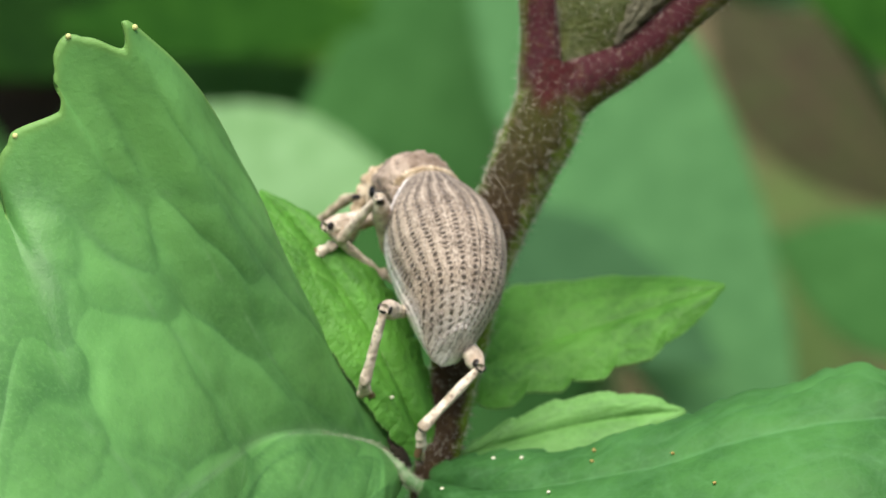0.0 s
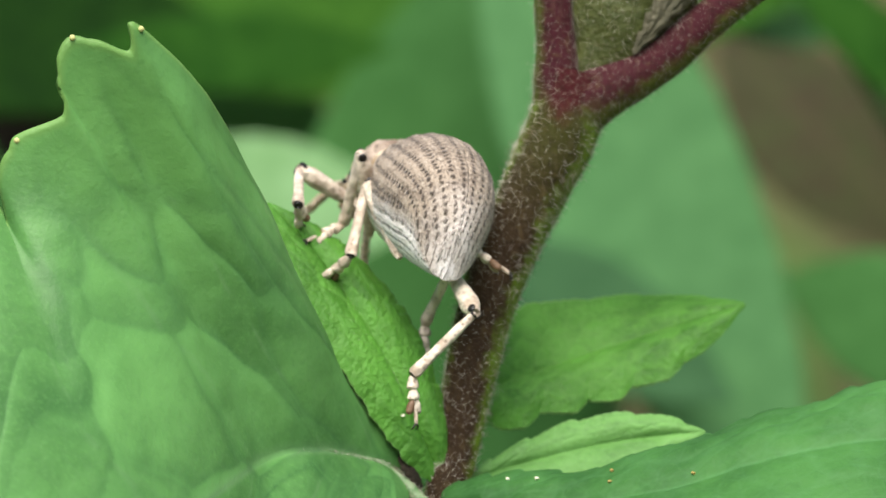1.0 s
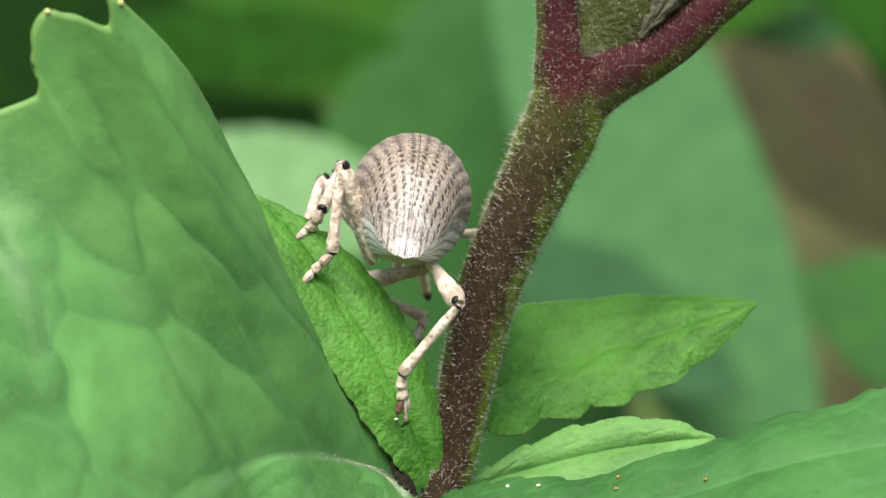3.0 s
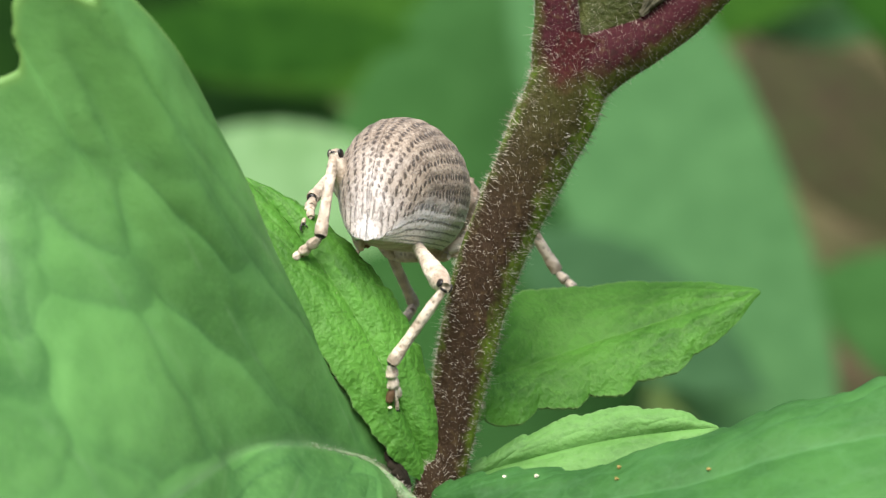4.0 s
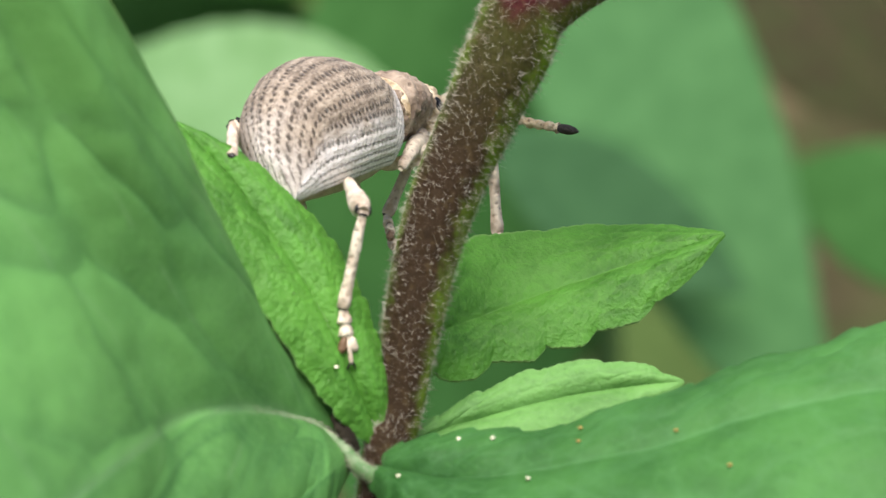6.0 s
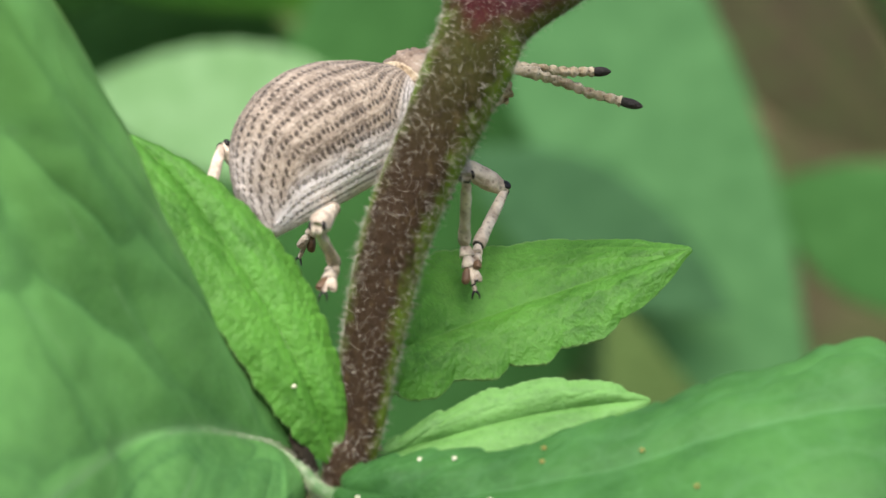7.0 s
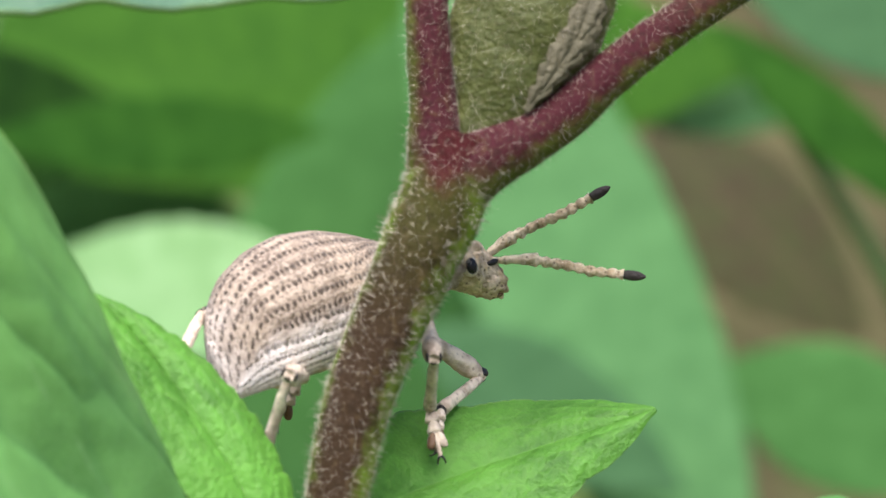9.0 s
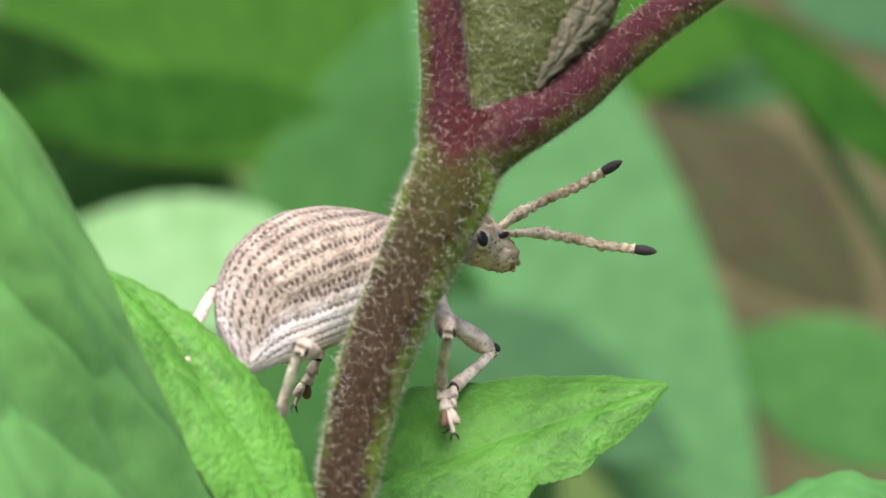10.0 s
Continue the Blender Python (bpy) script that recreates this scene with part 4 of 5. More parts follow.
def build_leg(parent, hind):
    """Thigh, shin and foot, each along +x from its joint."""
    L = FEMUR
    v, f, u = lathe([(-0.25, 0.10, 0.10, -0.10), (0.1, 0.2, 0.22, -0.22), (0.3 * L, 0.24, 0.27, -0.27), (0.6 * L, 0.33, 0.38, -0.36), (0.8 * L, 0.36, 0.41, -0.38), (0.93 * L, 0.28, 0.31, -0.29), (L + 0.05, 0.19, 0.22, -0.2)], 18, 0.03, 4)
    femur = attach("thigh", mesh_of("thigh", v, f, LEG, u), parent, "swollen pale thigh")
    for s in (1, -1):
        ball((L - 0.10, s * 0.22, 0.04), 0.20, 0.08, 0.17, "knee", BLACK, femur, "black knee joint", 12)
    L = TIBIA
    v, f, u = lathe([(-0.03, 0.11, 0.12, -0.12), (0.08, 0.14, 0.15, -0.15), (0.3 * L, 0.19, 0.20, -0.20), (0.7 * L, 0.19, 0.21, -0.21), (0.93 * L, 0.24, 0.26, -0.26), (L, 0.20, 0.23, -0.23)], 16, 0.02, 5)
    tibia = attach("shin", mesh_of("shin", v, f, LEG, u), parent, "slender pale shin")
    v, f, u = lathe([(0.02, 0.15, 0.16, -0.16), (0.07, 0.165, 0.175, -0.175), (0.12, 0.155, 0.165, -0.165)], 16)
    attach("joint_ring", mesh_of("joint_ring", v, f, BLACK, u), tibia, "black ring at the knee")
    v, f, u = lathe([(L - 0.02, 0.17, 0.18, -0.18), (L + 0.03, 0.18, 0.19, -0.19), (L + 0.09, 0.12, 0.12, -0.12)], 14)
    attach("ankle_ring", mesh_of("ankle_ring", v, f, BLACK, u), tibia, "black ring at the ankle")
    # the foot: three pads, the last one split, and a stalk with two claws
    v, f, u = lathe([(0.0, 0.10, 0.09, -0.11), (0.2, 0.19, 0.13, -0.19), (0.5, 0.27, 0.16, -0.24), (0.56, 0.18, 0.10, -0.16)], 16, 0.02, 6)
    foot = attach("foot", mesh_of("foot", v, f, LEG, u), parent, "jointed pale foot")
    v, f, u = lathe([(0.55, 0.12, 0.09, -0.12), (0.7, 0.22, 0.13, -0.2), (0.92, 0.27, 0.14, -0.24), (0.98, 0.16, 0.08, -0.14)], 16, 0.02, 6)
    attach("toe_joint", mesh_of("toe_joint", v, f, LEG, u), foot, "pale toe joint")
    for s in (1, -1):
        bm_v, bm_f, bm_u = lathe([(0.97, 0.07, 0.08, -0.12), (1.15, 0.15, 0.10, -0.22), (1.4, 0.17, 0.06, -0.24), (1.52, 0.09, -0.02, -0.18)], 12, 0.02, 6)
        turned = [Vector((p.x, p.y + s * (0.11 + 0.22 * (p.x - 0.97)), p.z)) for p in bm_v]
        attach("toe_pad", mesh_of("toe_pad", turned, bm_f, LEG if s > 0 else CLAW, bm_u), foot, "lobed toe pad")
        claw, cf, cu = tube([(1.85, 0.0, 0.02), (1.98, s * 0.10, 0.0), (2.08, s * 0.14, -0.10), (2.10, s * 0.12, -0.2)], [0.045, 0.04, 0.028, 0.008], 12, 8)
        attach("claw", mesh_of("claw", claw, cf, BLACK, cu), foot, "dark curved claw")
    v, f, u = lathe([(0.95, 0.05, 0.04, -0.04), (1.3, 0.065, 0.07, -0.05), (1.7, 0.085, 0.09, -0.06), (1.9, 0.06, 0.06, -0.05)], 12)
    attach("claw_joint", mesh_of("claw_joint", v, f, LEG, u), foot, "pale claw joint")
    v, f, u = lathe([(0.0, 0.1, 0.1, -0.1), (0.04, 0.13, 0.1, -0.14), (0.08, 0.12, 0.09, -0.13)], 12)
    attach("toe_ring", mesh_of("toe_ring", v, f, BLACK, u), foot, "black joint line")
    return femur, tibia, foot


weevil, thorax, head = build_weevil()
antennae = {"L": build_antenna(weevil, 1), "R": build_antenna(weevil, -1)}
legs = {name: build_leg(weevil, name[1] == "H") for name in HIPS}


# ---- specks on the leaves ----
def speck(place, r, material, label):
    bm = bmesh.new()
    bmesh.ops.create_icosphere(bm, subdivisions=2, radius=r * MM)
    rng = random.Random(int(place[0] * 100))
    for v in bm.verts:
        v.co *= 0.75 + 0.5 * rng.random()
        v.co.z *= 0.7
    me = bpy.data.meshes.new("speck")
    bm.to_mesh(me)
    bm.free()
    me.materials.append(material)
    ob = new("pollen_grain", me)
    ob.location = Vector(place) * MM
    tagged(ob, label, "pollen grain", "grains on the leaves")


for spot in [(4.76, -3.41, -5.07), (3.65, -2.95, -5.12), (5.77, -6.09, -6.23), (1.61, -3.91, -6.28)]:
    speck(spot, 0.085, SPECK, "tiny cream pollen grain on a leaf")
for spot in [(7.6, -4.43, -4.69), (7.49, -5.0, -5.09), (10.6, -6.03, -4.7), (12.03, -8.58, -5.67)]:
    speck(spot, 0.08, SPECK_ORANGE, "tiny ochre pollen grain on a leaf")
for spot in [(-10.83, -8.75, 0.76), (-10.43, -8.66, 0.62), (-0.44, -2.48, -2.72)]:
    speck(spot, 0.075, SPECK, "tiny cream pollen grain on a leaf")


# ---- movement ----
# the body: seconds, place in millimetres, turn
BODY = [
    (0, (1.37, -2.33, 3.02), (0.503, 0.381, -0.138, 0.763)),
    (0.5, (1.62, -1.96, 4.03), (0.536, 0.326, -0.058, 0.777)),
    (1, (0.23, -1.00, 5.56), (0.558, 0.191, 0.015, 0.807)),
    (1.25, (-0.00, -0.35, 5.42), (0.529, 0.200, 0.092, 0.819)),
    (1.5, (-0.05, -0.35, 5.27), (0.529, 0.200, 0.092, 0.819)),
    (2, (-0.08, -0.14, 5.21), (0.532, 0.202, 0.104, 0.816)),
    (3.5, (-0.15, 1.41, 4.79), (0.756, -0.014, 0.013, 0.654)),
    (4, (0.11, 1.90, 4.84), (0.806, 0.013, 0.021, 0.592)),
    (4.5, (-0.19, 2.14, 4.77), (0.797, 0.009, -0.011, 0.603)),
    (5, (-0.24, 2.50, 4.81), (0.800, 0.028, 0.014, 0.599)),
    (5.3, (-0.15, 3.02, 5.47), (0.830, 0.017, -0.043, 0.557)),
    (5.5, (-0.48, 3.36, 5.35), (0.833, -0.032, -0.095, 0.544)),
    (5.7, (-1.02, 3.55, 4.98), (0.834, -0.128, -0.153, 0.515)),
    (6.8, (0.83, 4.01, 5.71), (0.920, -0.039, -0.239, 0.309)),
    (7, (1.16, 4.01, 5.47), (0.933, 0.019, -0.230, 0.277)),
    (7.5, (1.56, 3.98, 5.16), (0.945, 0.030, -0.196, 0.261)),
    (8, (1.75, 3.98, 5.10), (0.956, 0.015, -0.168, 0.240)),
    (9, (1.78, 3.98, 5.05), (0.956, 0.015, -0.168, 0.240)),
    (10, (1.75, 3.97, 5.09), (0.957, 0.003, -0.175, 0.233)),
]

# each leg: seconds, knee, ankle and toe, in millimetres
STEPS = {
    "RH": [
        (0, (2.98, -5.24, -1.52), (0.77, -5.22, -3.97), (0.83, -3.81, -5.39)),
        (0.2, (3.28, -5.33, -0.97), (1.06, -3.22, -2.2), (0.87, -1.52, -3.52)),
        (0.5, (3.3, -5.47, -0.4), (0.1, -5.53, -1.22), (0.25, -5.62, -3.22)),
        (1, (2.26, -5.14, 1.32), (-0.03, -5.21, -1.05), (0.11, -5.27, -3.05)),
        (1.5, (2.21, -4.62, 1.25), (-0.14, -4.68, -1.06), (0.02, -4.73, -3.05)),
        (2, (2.17, -4.44, 1.19), (-0.17, -4.49, -1.13), (-0.01, -4.54, -3.12)),
        (3.5, (1.56, -4.01, 1.61), (-0.27, -3.13, -0.99), (-0.11, -1.89, -3.04)),
        (4, (1.46, -3.54, 1.54), (-0.39, -2.95, -1.13), (-0.14, -1.93, -3.09)),
        (4.5, (1.28, -3.28, 1.5), (-0.54, -2.63, -1.18), (-0.18, -1.99, -3.17)),
        (5, (1.14, -2.88, 1.46), (-0.54, -1.97, -1.23), (-0.18, -1.98, -3.15)),
        (5.3, (0.8, -2.04, 1.44), (-0.55, -0.58, -1.2), (-0.25, -0.63, -3.17)),
        (5.5, (0.48, -1.64, 1.24), (-0.61, -3.37, -1.34), (-0.19, -3.44, -3.3)),
        (5.7, (0.13, -1.47, 1.02), (-0.79, -3.2, -1.63), (-0.26, -2.92, -3.54)),
        (6.8, (-0.03, -1.04, 1.82), (1.36, 1.95, 1.64), (0.89, 0.58, 0.26)),
        (7, (0.36, -1.25, 2.5), (0.94, 1.78, 1.33), (0.54, 0.13, 0.29)),
        (7.5, (0.67, -1.33, 2.86), (-0.1, 0.83, 0.48), (0.03, 0.09, -0.18)),
        (9, (0.62, -1.37, 2.81), (-0.15, 0.77, 0.42), (-0.0, 0.03, -0.24)),
        (10, (0.56, -1.41, 2.86), (-0.17, 0.75, 0.47), (-0.03, 0.02, -0.19)),
    ],
    "LH": [
        (0, (-0.65, -6.77, 0.87), (-1.45, -5.51, -2.08), (-1.42, -2.65, -2.92)),
        (0.5, (-0.72, -6.76, 1.27), (-1.53, -5.69, -1.75), (-1.48, -5.13, -2.57)),
        (0.7, (-0.8, -6.63, 1.58), (-1.66, -5.87, -1.51), (-1.56, -5.33, -2.35)),
        (0.9, (-1.67, -1.12, 6.25), (-2.38, -3.01, 3.64), (-3.23, -0.78, 3.01)),
        (1, (-1.89, -0.91, 6.54), (-2.55, -2.01, 3.5), (-3.64, -1.28, 2.51)),
        (1.5, (-1.64, -5.18, 6.14), (-2.76, -4.43, 3.13), (-3.77, -2.92, 2.29)),
        (2, (-1.62, -5.03, 6.13), (-2.77, -4.44, 3.09), (-3.77, -2.89, 2.31)),
        (3.5, (-2.48, -0.44, 6.74), (-2.91, -1.12, 3.54), (-3.87, -1.38, 2.6)),
        (4, (-2.52, -1.24, 6.46), (-2.98, -2.35, 3.38), (-4.1, -1.57, 2.5)),
        (4.5, (-2.91, -0.85, 6.24), (-3.18, -2.39, 3.33), (-4.27, -1.67, 2.52)),
        (5, (-2.94, -0.87, 6.23), (-3.24, -2.42, 3.33), (-4.31, -1.72, 2.47)),
        (5.1, (-2.91, -0.61, 6.37), (-3.2, -2.0, 3.38), (-4.25, -1.64, 2.55)),
        (5.3, (-2.81, 1.43, 7.13), (-3.49, -1.29, 5.4), (-4.25, 0.31, 6.33)),
        (5.5, (-3.95, 1.82, 6.35), (-3.61, -0.84, 4.42), (-3.67, -0.15, 3.7)),
        (5.7, (-4.39, 1.91, 5.67), (-4.2, -1.2, 4.56), (-4.17, -0.5, 3.85)),
        (6.8, (-3.09, 3.66, 5.64), (-3.37, 0.96, 3.76), (-3.41, 0.18, 3.14)),
        (7, (-2.92, 3.46, 5.36), (-3.32, 0.68, 3.63), (-3.45, -0.04, 2.95)),
        (7.5, (-2.47, 3.08, 5.25), (-3.17, 0.42, 3.42), (-3.37, -0.34, 2.8)),
        (9, (-2.28, 2.76, 5.1), (-3.05, 0.07, 3.33), (-3.2, -0.72, 2.75)),
        (10, (-2.29, 2.72, 5.08), (-3.07, 0.02, 3.35), (-3.24, -0.76, 2.75)),
    ],
    "LM": [
        (0, (-0.97, -3.66, 5.27), (-2.62, -1.4, 3.52), (-3.68, -1.07, 2.97)),
        (0.5, (-0.89, -2.98, 6.31), (-2.36, -1.06, 4.07), (-4.03, -0.97, 3.61)),
        (1, (-2.54, -1.69, 7.53), (-2.9, 0.21, 4.85), (-4.21, -0.81, 4.15)),
        (1.5, (-2.71, -1.52, 7.21), (-2.95, -3.62, 4.68), (-4.22, -2.08, 4.55)),
        (2, (-2.7, -1.27, 7.23), (-3.05, -3.33, 4.67), (-3.58, -2.56, 4.31)),
        (3.5, (-2.72, 2.92, 6.13), (-3.37, -0.18, 5.2), (-3.58, -0.12, 4.73)),
        (4, (-2.72, 3.58, 5.97), (-3.37, 0.54, 4.88), (-3.51, -0.26, 4.37)),
        (4.5, (-3.23, 3.85, 5.72), (-3.78, 0.79, 4.6), (-3.87, -0.66, 4.02)),
        (5, (-3.36, 4.22, 5.82), (-3.65, 1.24, 4.45), (-3.66, -0.61, 3.86)),
        (5.2, (-3.54, 5.86, 6.51), (-3.74, 3.18, 4.6), (-3.83, 3.08, 3.78)),
        (5.5, (-3.48, 7.02, 6.12), (-3.59, 4.02, 4.75), (-3.69, 3.82, 4.03)),
        (7, (1.99, 8.49, 6.17), (0.57, 8.54, 3.19), (-0.08, 8.84, 1.88)),
        (10, (2.33, 7.77, 5.95), (1.33, 7.87, 2.81), (0.9, 8.17, 1.93)),
    ],
    "LF": [
        (0, (-3.13, -1.95, 3.82), (-1.18, 0.23, 2.29), (-0.49, 0.46, 2.06)),
        (0.5, (-3.01, -1.37, 4.85), (-3.64, -4.52, 4.11), (-4.22, -3.77, 3.79)),
        (0.7, (-4.29, 2.39, 6.9), (-4.33, -0.48, 5.26), (-4.55, -0.78, 4.62)),
        (1, (-4.68, 0.33, 6.99), (-4.59, -2.6, 5.48), (-4.51, -0.71, 4.71)),
        (1.5, (-4.98, 0.91, 7.15), (-4.83, -1.86, 5.36), (-4.77, -0.82, 4.82)),
        (2, (-5.02, 1.12, 7.06), (-5.0, -1.72, 5.39), (-4.92, -0.89, 4.87)),
        (3.3, (-2.76, 5.47, 6.08), (-3.54, 2.73, 4.41), (-3.85, 2.43, 3.96)),
        (4.5, (-0.31, 8.09, 6.03), (0.36, 5.03, 4.99), (0.37, 5.13, 4.57)),
        (5.5, (1.36, 9.33, 5.07), (2.59, 9.34, 2.01), (3.06, 9.04, 1.44)),
        (6.8, (7.31, 6.03, 4.91), (5.85, 5.17, 2.08), (5.79, 4.17, 1.28)),
        (7, (7.03, 7.91, 3.92), (6.05, 5.48, 1.92), (5.96, 4.68, 1.22)),
        (7.5, (7.39, 8.24, 3.32), (6.0, 5.63, 1.86), (5.81, 4.83, 0.86)),
        (10, (7.66, 8.01, 3.06), (6.06, 5.44, 1.74), (5.88, 4.64, 0.75)),
    ],
    "RF": [
        (0, (1.69, 3.97, 5.68), (1.95, 1.31, 3.75), (1.95, 1.51, 3.05)),
        (0.65, (1.35, -1.43, 5.49), (1.58, -4.29, 3.86), (1.58, -4.09, 3.31)),
        (0.8, (2.31, 0.04, 3.79), (3.06, -3.14, 3.4), (3.5, -3.14, 3.51)),
        (0.9, (2.27, 0.64, 3.84), (3.25, -2.45, 3.23), (4.17, -2.65, 3.52)),
        (1.08, (1.38, -0.15, 6.11), (1.17, -3.0, 4.46), (1.06, -2.8, 3.8)),
        (2.2, (1.02, -0.15, 5.79), (1.04, 2.83, 4.37), (0.93, 2.93, 3.93)),
        (3.3, (2.24, 0.95, 4.38), (3.27, 4.08, 4.31), (3.5, 4.28, 3.89)),
        (3.6, (2.53, 1.45, 4.37), (3.68, 4.54, 4.2), (3.9, 4.74, 3.78)),
        (4, (4.24, 7.14, 5.14), (6.05, 7.9, 2.49), (6.74, 7.56, 1.84)),
        (4.5, (4.25, 7.23, 5.05), (5.83, 7.26, 2.16), (6.6, 6.85, 1.67)),
        (5, (4.08, 7.56, 5.11), (5.68, 7.58, 2.22), (6.53, 7.55, 1.71)),
        (5.3, (4.45, 8.74, 5.25), (5.81, 8.74, 2.25), (6.51, 8.25, 1.73)),
        (5.5, (4.75, 8.7, 4.84), (5.78, 10.22, 2.1), (6.5, 9.69, 1.66)),
        (5.7, (4.5, 8.74, 4.52), (5.41, 10.15, 1.67), (6.13, 9.67, 1.18)),
        (6.8, (6.67, 7.41, 4.45), (5.86, 5.02, 2.32), (5.95, 4.42, 1.66)),
        (7, (5.41, 1.99, 3.92), (5.47, 4.68, 2.02), (5.79, 4.08, 0.43)),
        (7.5, (5.47, 1.79, 3.3), (5.62, 4.79, 1.94), (5.83, 4.19, 0.46)),
        (10, (5.63, 1.55, 3.14), (5.55, 4.56, 1.79), (5.84, 3.96, 0.51)),
    ],
    "RM": [
        (0, (2.41, -2.81, 2.59), (1.96, 0.02, 0.96), (1.96, 0.02, 0.27)),
        (0.7, (2.25, -1.08, 1.47), (0.7, -3.85, 0.59), (1.03, -3.65, 0.04)),
        (1, (1.22, -1.84, 2.94), (0.37, 0.64, 0.94), (0.33, 0.54, 0.26)),
        (2.2, (0.93, -1.89, 2.49), (0.29, 0.87, 0.79), (0.19, 0.77, 0.13)),
        (3.5, (-0.57, 6.11, 3.15), (0.78, 8.55, 1.38), (0.41, 7.86, 0.77)),
        (4, (-0.55, 6.2, 3.17), (0.4, 8.66, 1.2), (0.07, 7.84, 0.73)),
        (4.5, (-1.02, 6.37, 3.22), (0.06, 8.82, 1.3), (-0.26, 7.96, 0.9)),
        (5, (-0.8, 6.99, 2.78), (0.17, 9.7, 1.15), (-0.18, 8.86, 0.74)),
        (5.3, (1.35, 7.99, 3.6), (-0.02, 10.25, 1.62), (-0.62, 9.5, 1.32)),
        (5.5, (2.08, 8.19, 3.54), (0.08, 10.62, 2.53), (-0.45, 10.62, 1.68)),
        (5.7, (2.3, 7.57, 5.69), (1.12, 8.7, 2.83), (1.52, 7.21, 1.55)),
        (6.8, (2.56, 1.12, 3.21), (2.23, 4.03, 1.69), (2.12, 3.93, 1.1)),
        (7, (3.38, 0.79, 3.32), (2.67, 3.53, 1.63), (2.57, 3.43, 1.04)),
        (10, (3.62, 0.44, 3.27), (2.95, 3.22, 1.62), (2.85, 3.12, 1.04)),
    ],
}

# each antenna: seconds and its way in the body's space
FEELERS = {
    "L": [
        (0, 0.505, -0.084, -0.859),
        (0.5, 0.785, -0.244, -0.569),
        (0.7, 0.858, 0.146, -0.492),
        (1.3, 0.771, -0.101, -0.629),
        (2.2, 0.771, -0.101, -0.629),
        (3.3, 0.959, -0.2, -0.2),
        (4, 0.995, 0, -0.102),
        (5.1, 0.978, -0.05, -0.202),
        (5.5, 0.965, -0.261, 0.037),
        (5.7, 0.843, -0.515, 0.157),
        (6.8, 0.972, -0.185, -0.145),
        (7, 0.881, -0.117, -0.459),
        (7.2, 0.892, -0.451, -0.037),
        (7.5, 0.927, -0.375, 0.024),
        (7.6, 0.778, -0.599, -0.19),
        (7.7, 0.759, -0.588, -0.279),
        (7.8, 0.806, -0.587, -0.071),
        (8, 0.816, -0.561, 0.141),
        (8.5, 0.807, -0.549, 0.217),
        (9, 0.808, -0.552, 0.206),
        (10, 0.814, -0.552, 0.179),
    ],
    "R": [
        (0, 0.402, -0.302, -0.865),
        (0.9, 0.503, -0.403, -0.765),
        (2.2, 0.601, -0.3, -0.741),
        (3.3, 0.903, -0.201, -0.381),
        (4, 0.931, -0.1, -0.35),
        (4.5, 0.851, -0.517, -0.09),
        (5, 0.844, -0.536, 0.02),
        (5.3, 0.783, -0.507, -0.36),
        (5.5, 0.558, -0.658, -0.506),
        (5.7, -0.172, -0.866, -0.47),
        (6.8, 0.583, -0.597, -0.552),
        (7, 0.56, -0.563, -0.608),
        (7.2, 0.311, -0.412, -0.857),
        (7.5, 0.561, -0.537, -0.63),
        (7.6, 0.617, -0.55, -0.563),
        (7.7, 0.625, -0.543, -0.561),
        (7.8, 0.54, -0.489, -0.685),
        (7.9, 0.531, -0.472, -0.704),
        (8, 0.637, -0.515, -0.574),
        (8.1, 0.679, -0.536, -0.502),
        (8.5, 0.717, -0.553, -0.425),
        (9, 0.726, -0.557, -0.403),
        (10, 0.722, -0.538, -0.436),
    ],
}


def at_time(rows, t, span=0.08):
    """The numbers of a table at a time, eased over a short span."""
    times = [r[0] for r in rows]
    cols = np.array([np.concatenate([np.ravel(c) for c in r[1:]]) for r in rows], float)
    moments = (-span, -span / 2, 0.0, span / 2, span)
    return sum(np.array([np.interp(t + d, times, cols[:, j]) for j in range(cols.shape[1])]) for d in moments) / len(moments)


def body_pose(t):
    row = at_time(BODY, t)
    return Matrix.LocRotScale(Vector(row[:3]), Quaternion(row[3:]).normalized(), None)


def segment(start, end, up):
    """A pose at start with +x towards end and +z near up."""
    x = (end - start).normalized()
    y = up.cross(x).normalized()
    z = x.cross(y)
    m = Matrix((x, y, z)).transposed().to_4x4()
    m.translation = start
    return m


def leg_joints(hip, knee_hint, ankle):
    """Knee and ankle for the true lengths of thigh and shin."""
    d = ankle - hip
    reach = min(max(d.length, 0.9), (FEMUR + TIBIA) * 0.99)
    way = d.normalized()
    along = (FEMUR**2 - TIBIA**2 + reach**2) / (2 * reach)
    off = math.sqrt(max(FEMUR**2 - along**2, 0.0))
    side = knee_hint - hip
    side = (side - way * side.dot(way)).normalized()
    return hip + way * along + side * off, hip + way * reach


def in_metres(m):
    m = m.copy()
    m.translation = m.translation * MM
    return m


# the head: seconds, degrees bent down and degrees turned to its left
NODS = [(0, 12, 24), (0.5, 12, 24), (0.7, 6, 14), (1.2, 5, 0), (3, 0, 0), (10, 0, 0)]


# the thorax: seconds, degrees bent down and degrees turned to its left, behind the collar
BENDS = [(0, 36, 9), (0.5, 32, 9), (0.7, 18, 6), (1.2, 4, 0), (3, 0, 0), (10, 0, 0)]


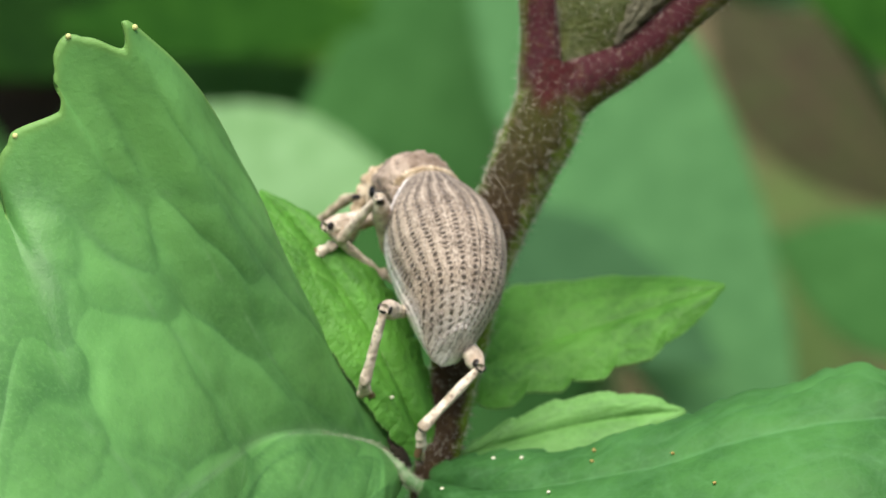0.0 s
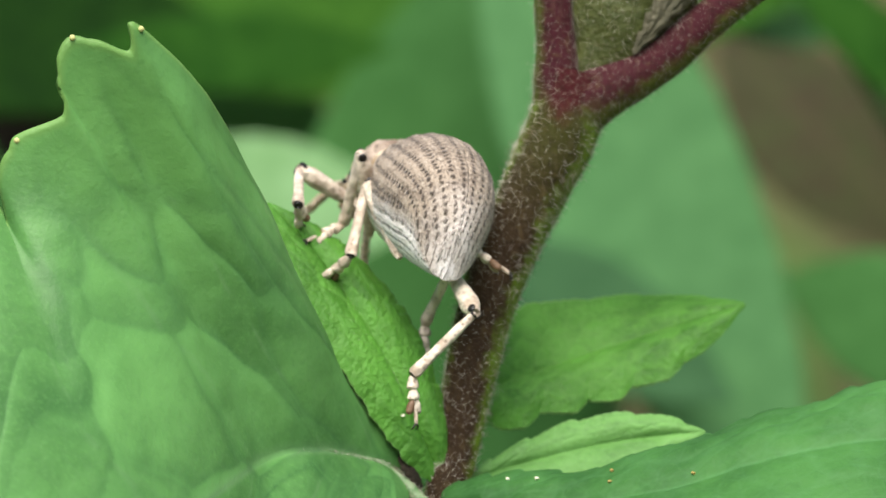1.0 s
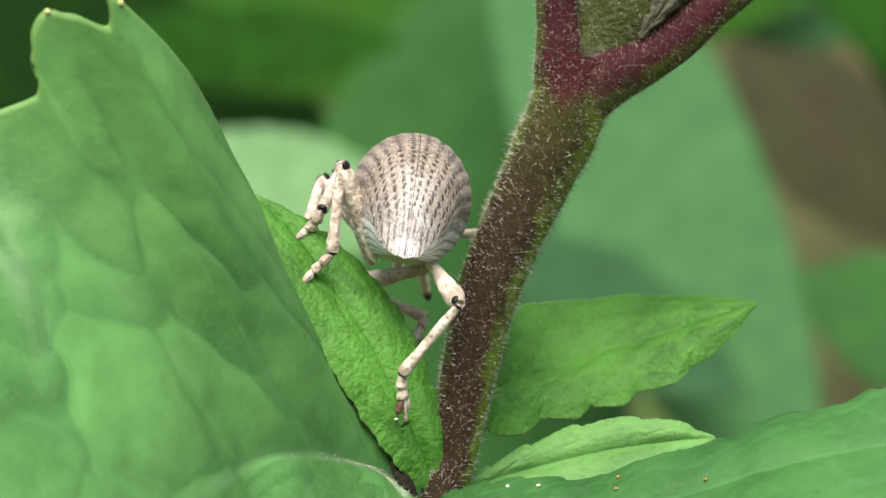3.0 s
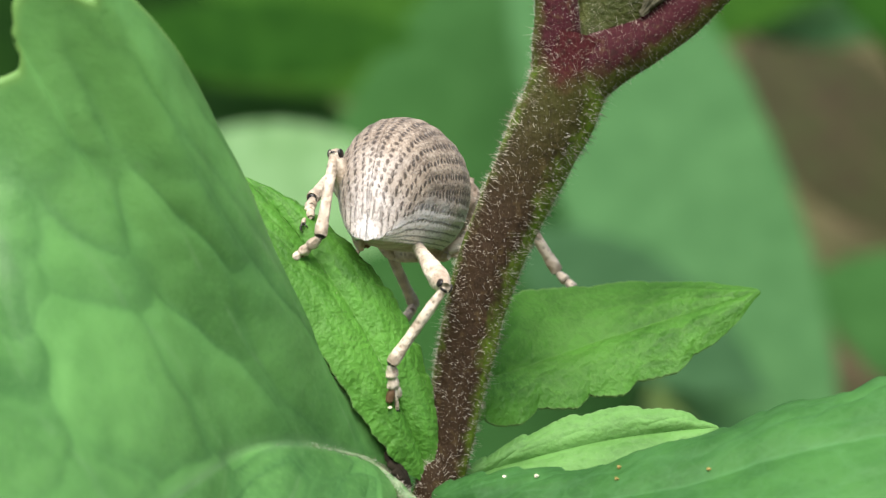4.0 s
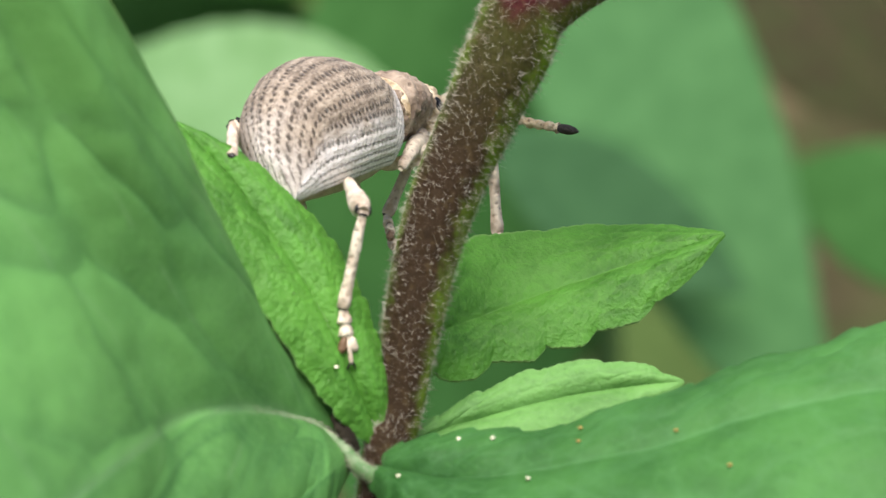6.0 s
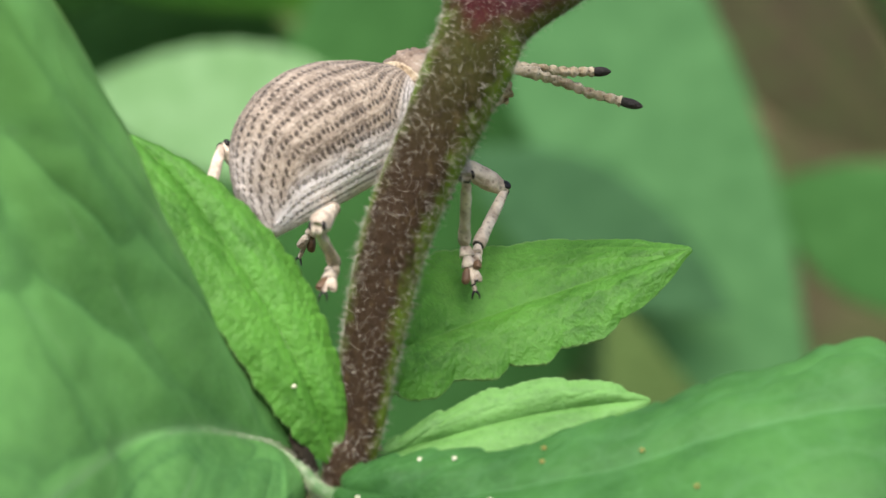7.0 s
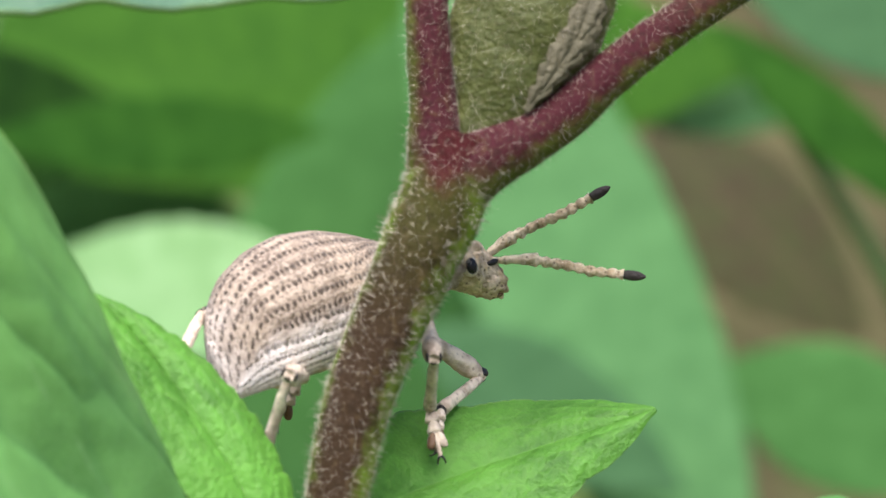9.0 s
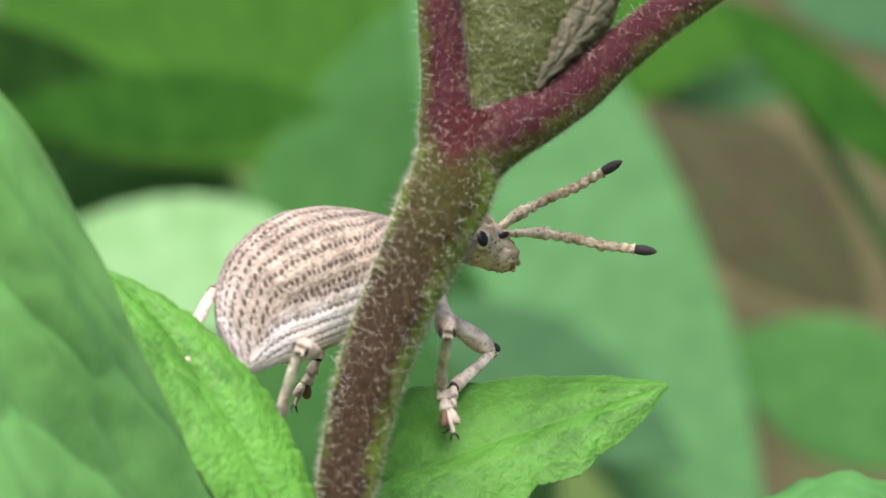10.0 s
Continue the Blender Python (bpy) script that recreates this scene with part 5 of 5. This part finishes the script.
def thorax_pose(t):
    down, left = at_time(BENDS, t)
    return Matrix.Translation(WAIST) @ Matrix.Rotation(radians(left), 4, "Z") @ Matrix.Rotation(radians(down), 4, "Y")


def head_pose(t):
    down, left = at_time(NODS, t)
    return thorax_pose(t) @ Matrix.Translation(NECK - WAIST) @ Matrix.Rotation(radians(left), 4, "Z") @ Matrix.Rotation(radians(down), 4, "Y")


# the plants behind, moved by the wind: seconds, millimetres to the side and up
SWAY = [(0, -1.9, -1.9), (0.5, 0, 0), (2, 5.5, 5.8), (3.5, 11.5, 10.5), (5, 17.6, 13.4), (7, 25.0, 9.0), (8, 26.0, 10.6), (10, 26.0, 12.0)]


def motions():
    times = [i / 10 for i in range(101)]
    for plant_behind, reach in ((back, 1.0), (side, 0.85), (withered, 1.1), (litter, 1.3)):
        rows = []
        for t in (i / 2 for i in range(21)):
            x, z = at_time(SWAY, t, 0.6) * reach * MM
            rows.append((t, pose(x, 0, z)))
        walk(plant_behind, rows)
    bodies = {t: body_pose(t) for t in times}
    walk(weevil, [(t, in_metres(bodies[t])) for t in times])
    for name, (femur, tibia, foot) in legs.items():
        rows = ([], [], [])
        hip = Vector(HIPS[name])
        for t in times:
            inverse = bodies[t].inverted()
            row = at_time(STEPS[name], t, 0.05)
            hint, ankle, toe = (inverse @ Vector(row[i : i + 3]) for i in (0, 3, 6))
            knee, end = leg_joints(hip, hint, ankle)
            up = (knee - (hip + end) / 2).normalized()
            for out, pair in zip(rows, ((hip, knee), (knee, end), (end, end + (toe - ankle)))):
                out.append((t, in_metres(segment(*pair, up))))
        for ob, out in zip((femur, tibia, foot), rows):
            walk(ob, out)
    walk(thorax, [(t, in_metres(thorax_pose(t))) for t in times])
    walk(head, [(t, in_metres(head_pose(t))) for t in times])
    for name, ob in antennae.items():
        rows = []
        for t in times:
            base = head_pose(t) @ (Vector(ANTENNA[name]) - NECK)
            rows.append((t, in_metres(segment(base, base + Vector(at_time(FEELERS[name], t, 0.04)), Vector((0, 0, 1))))))
        walk(ob, rows)


motions()
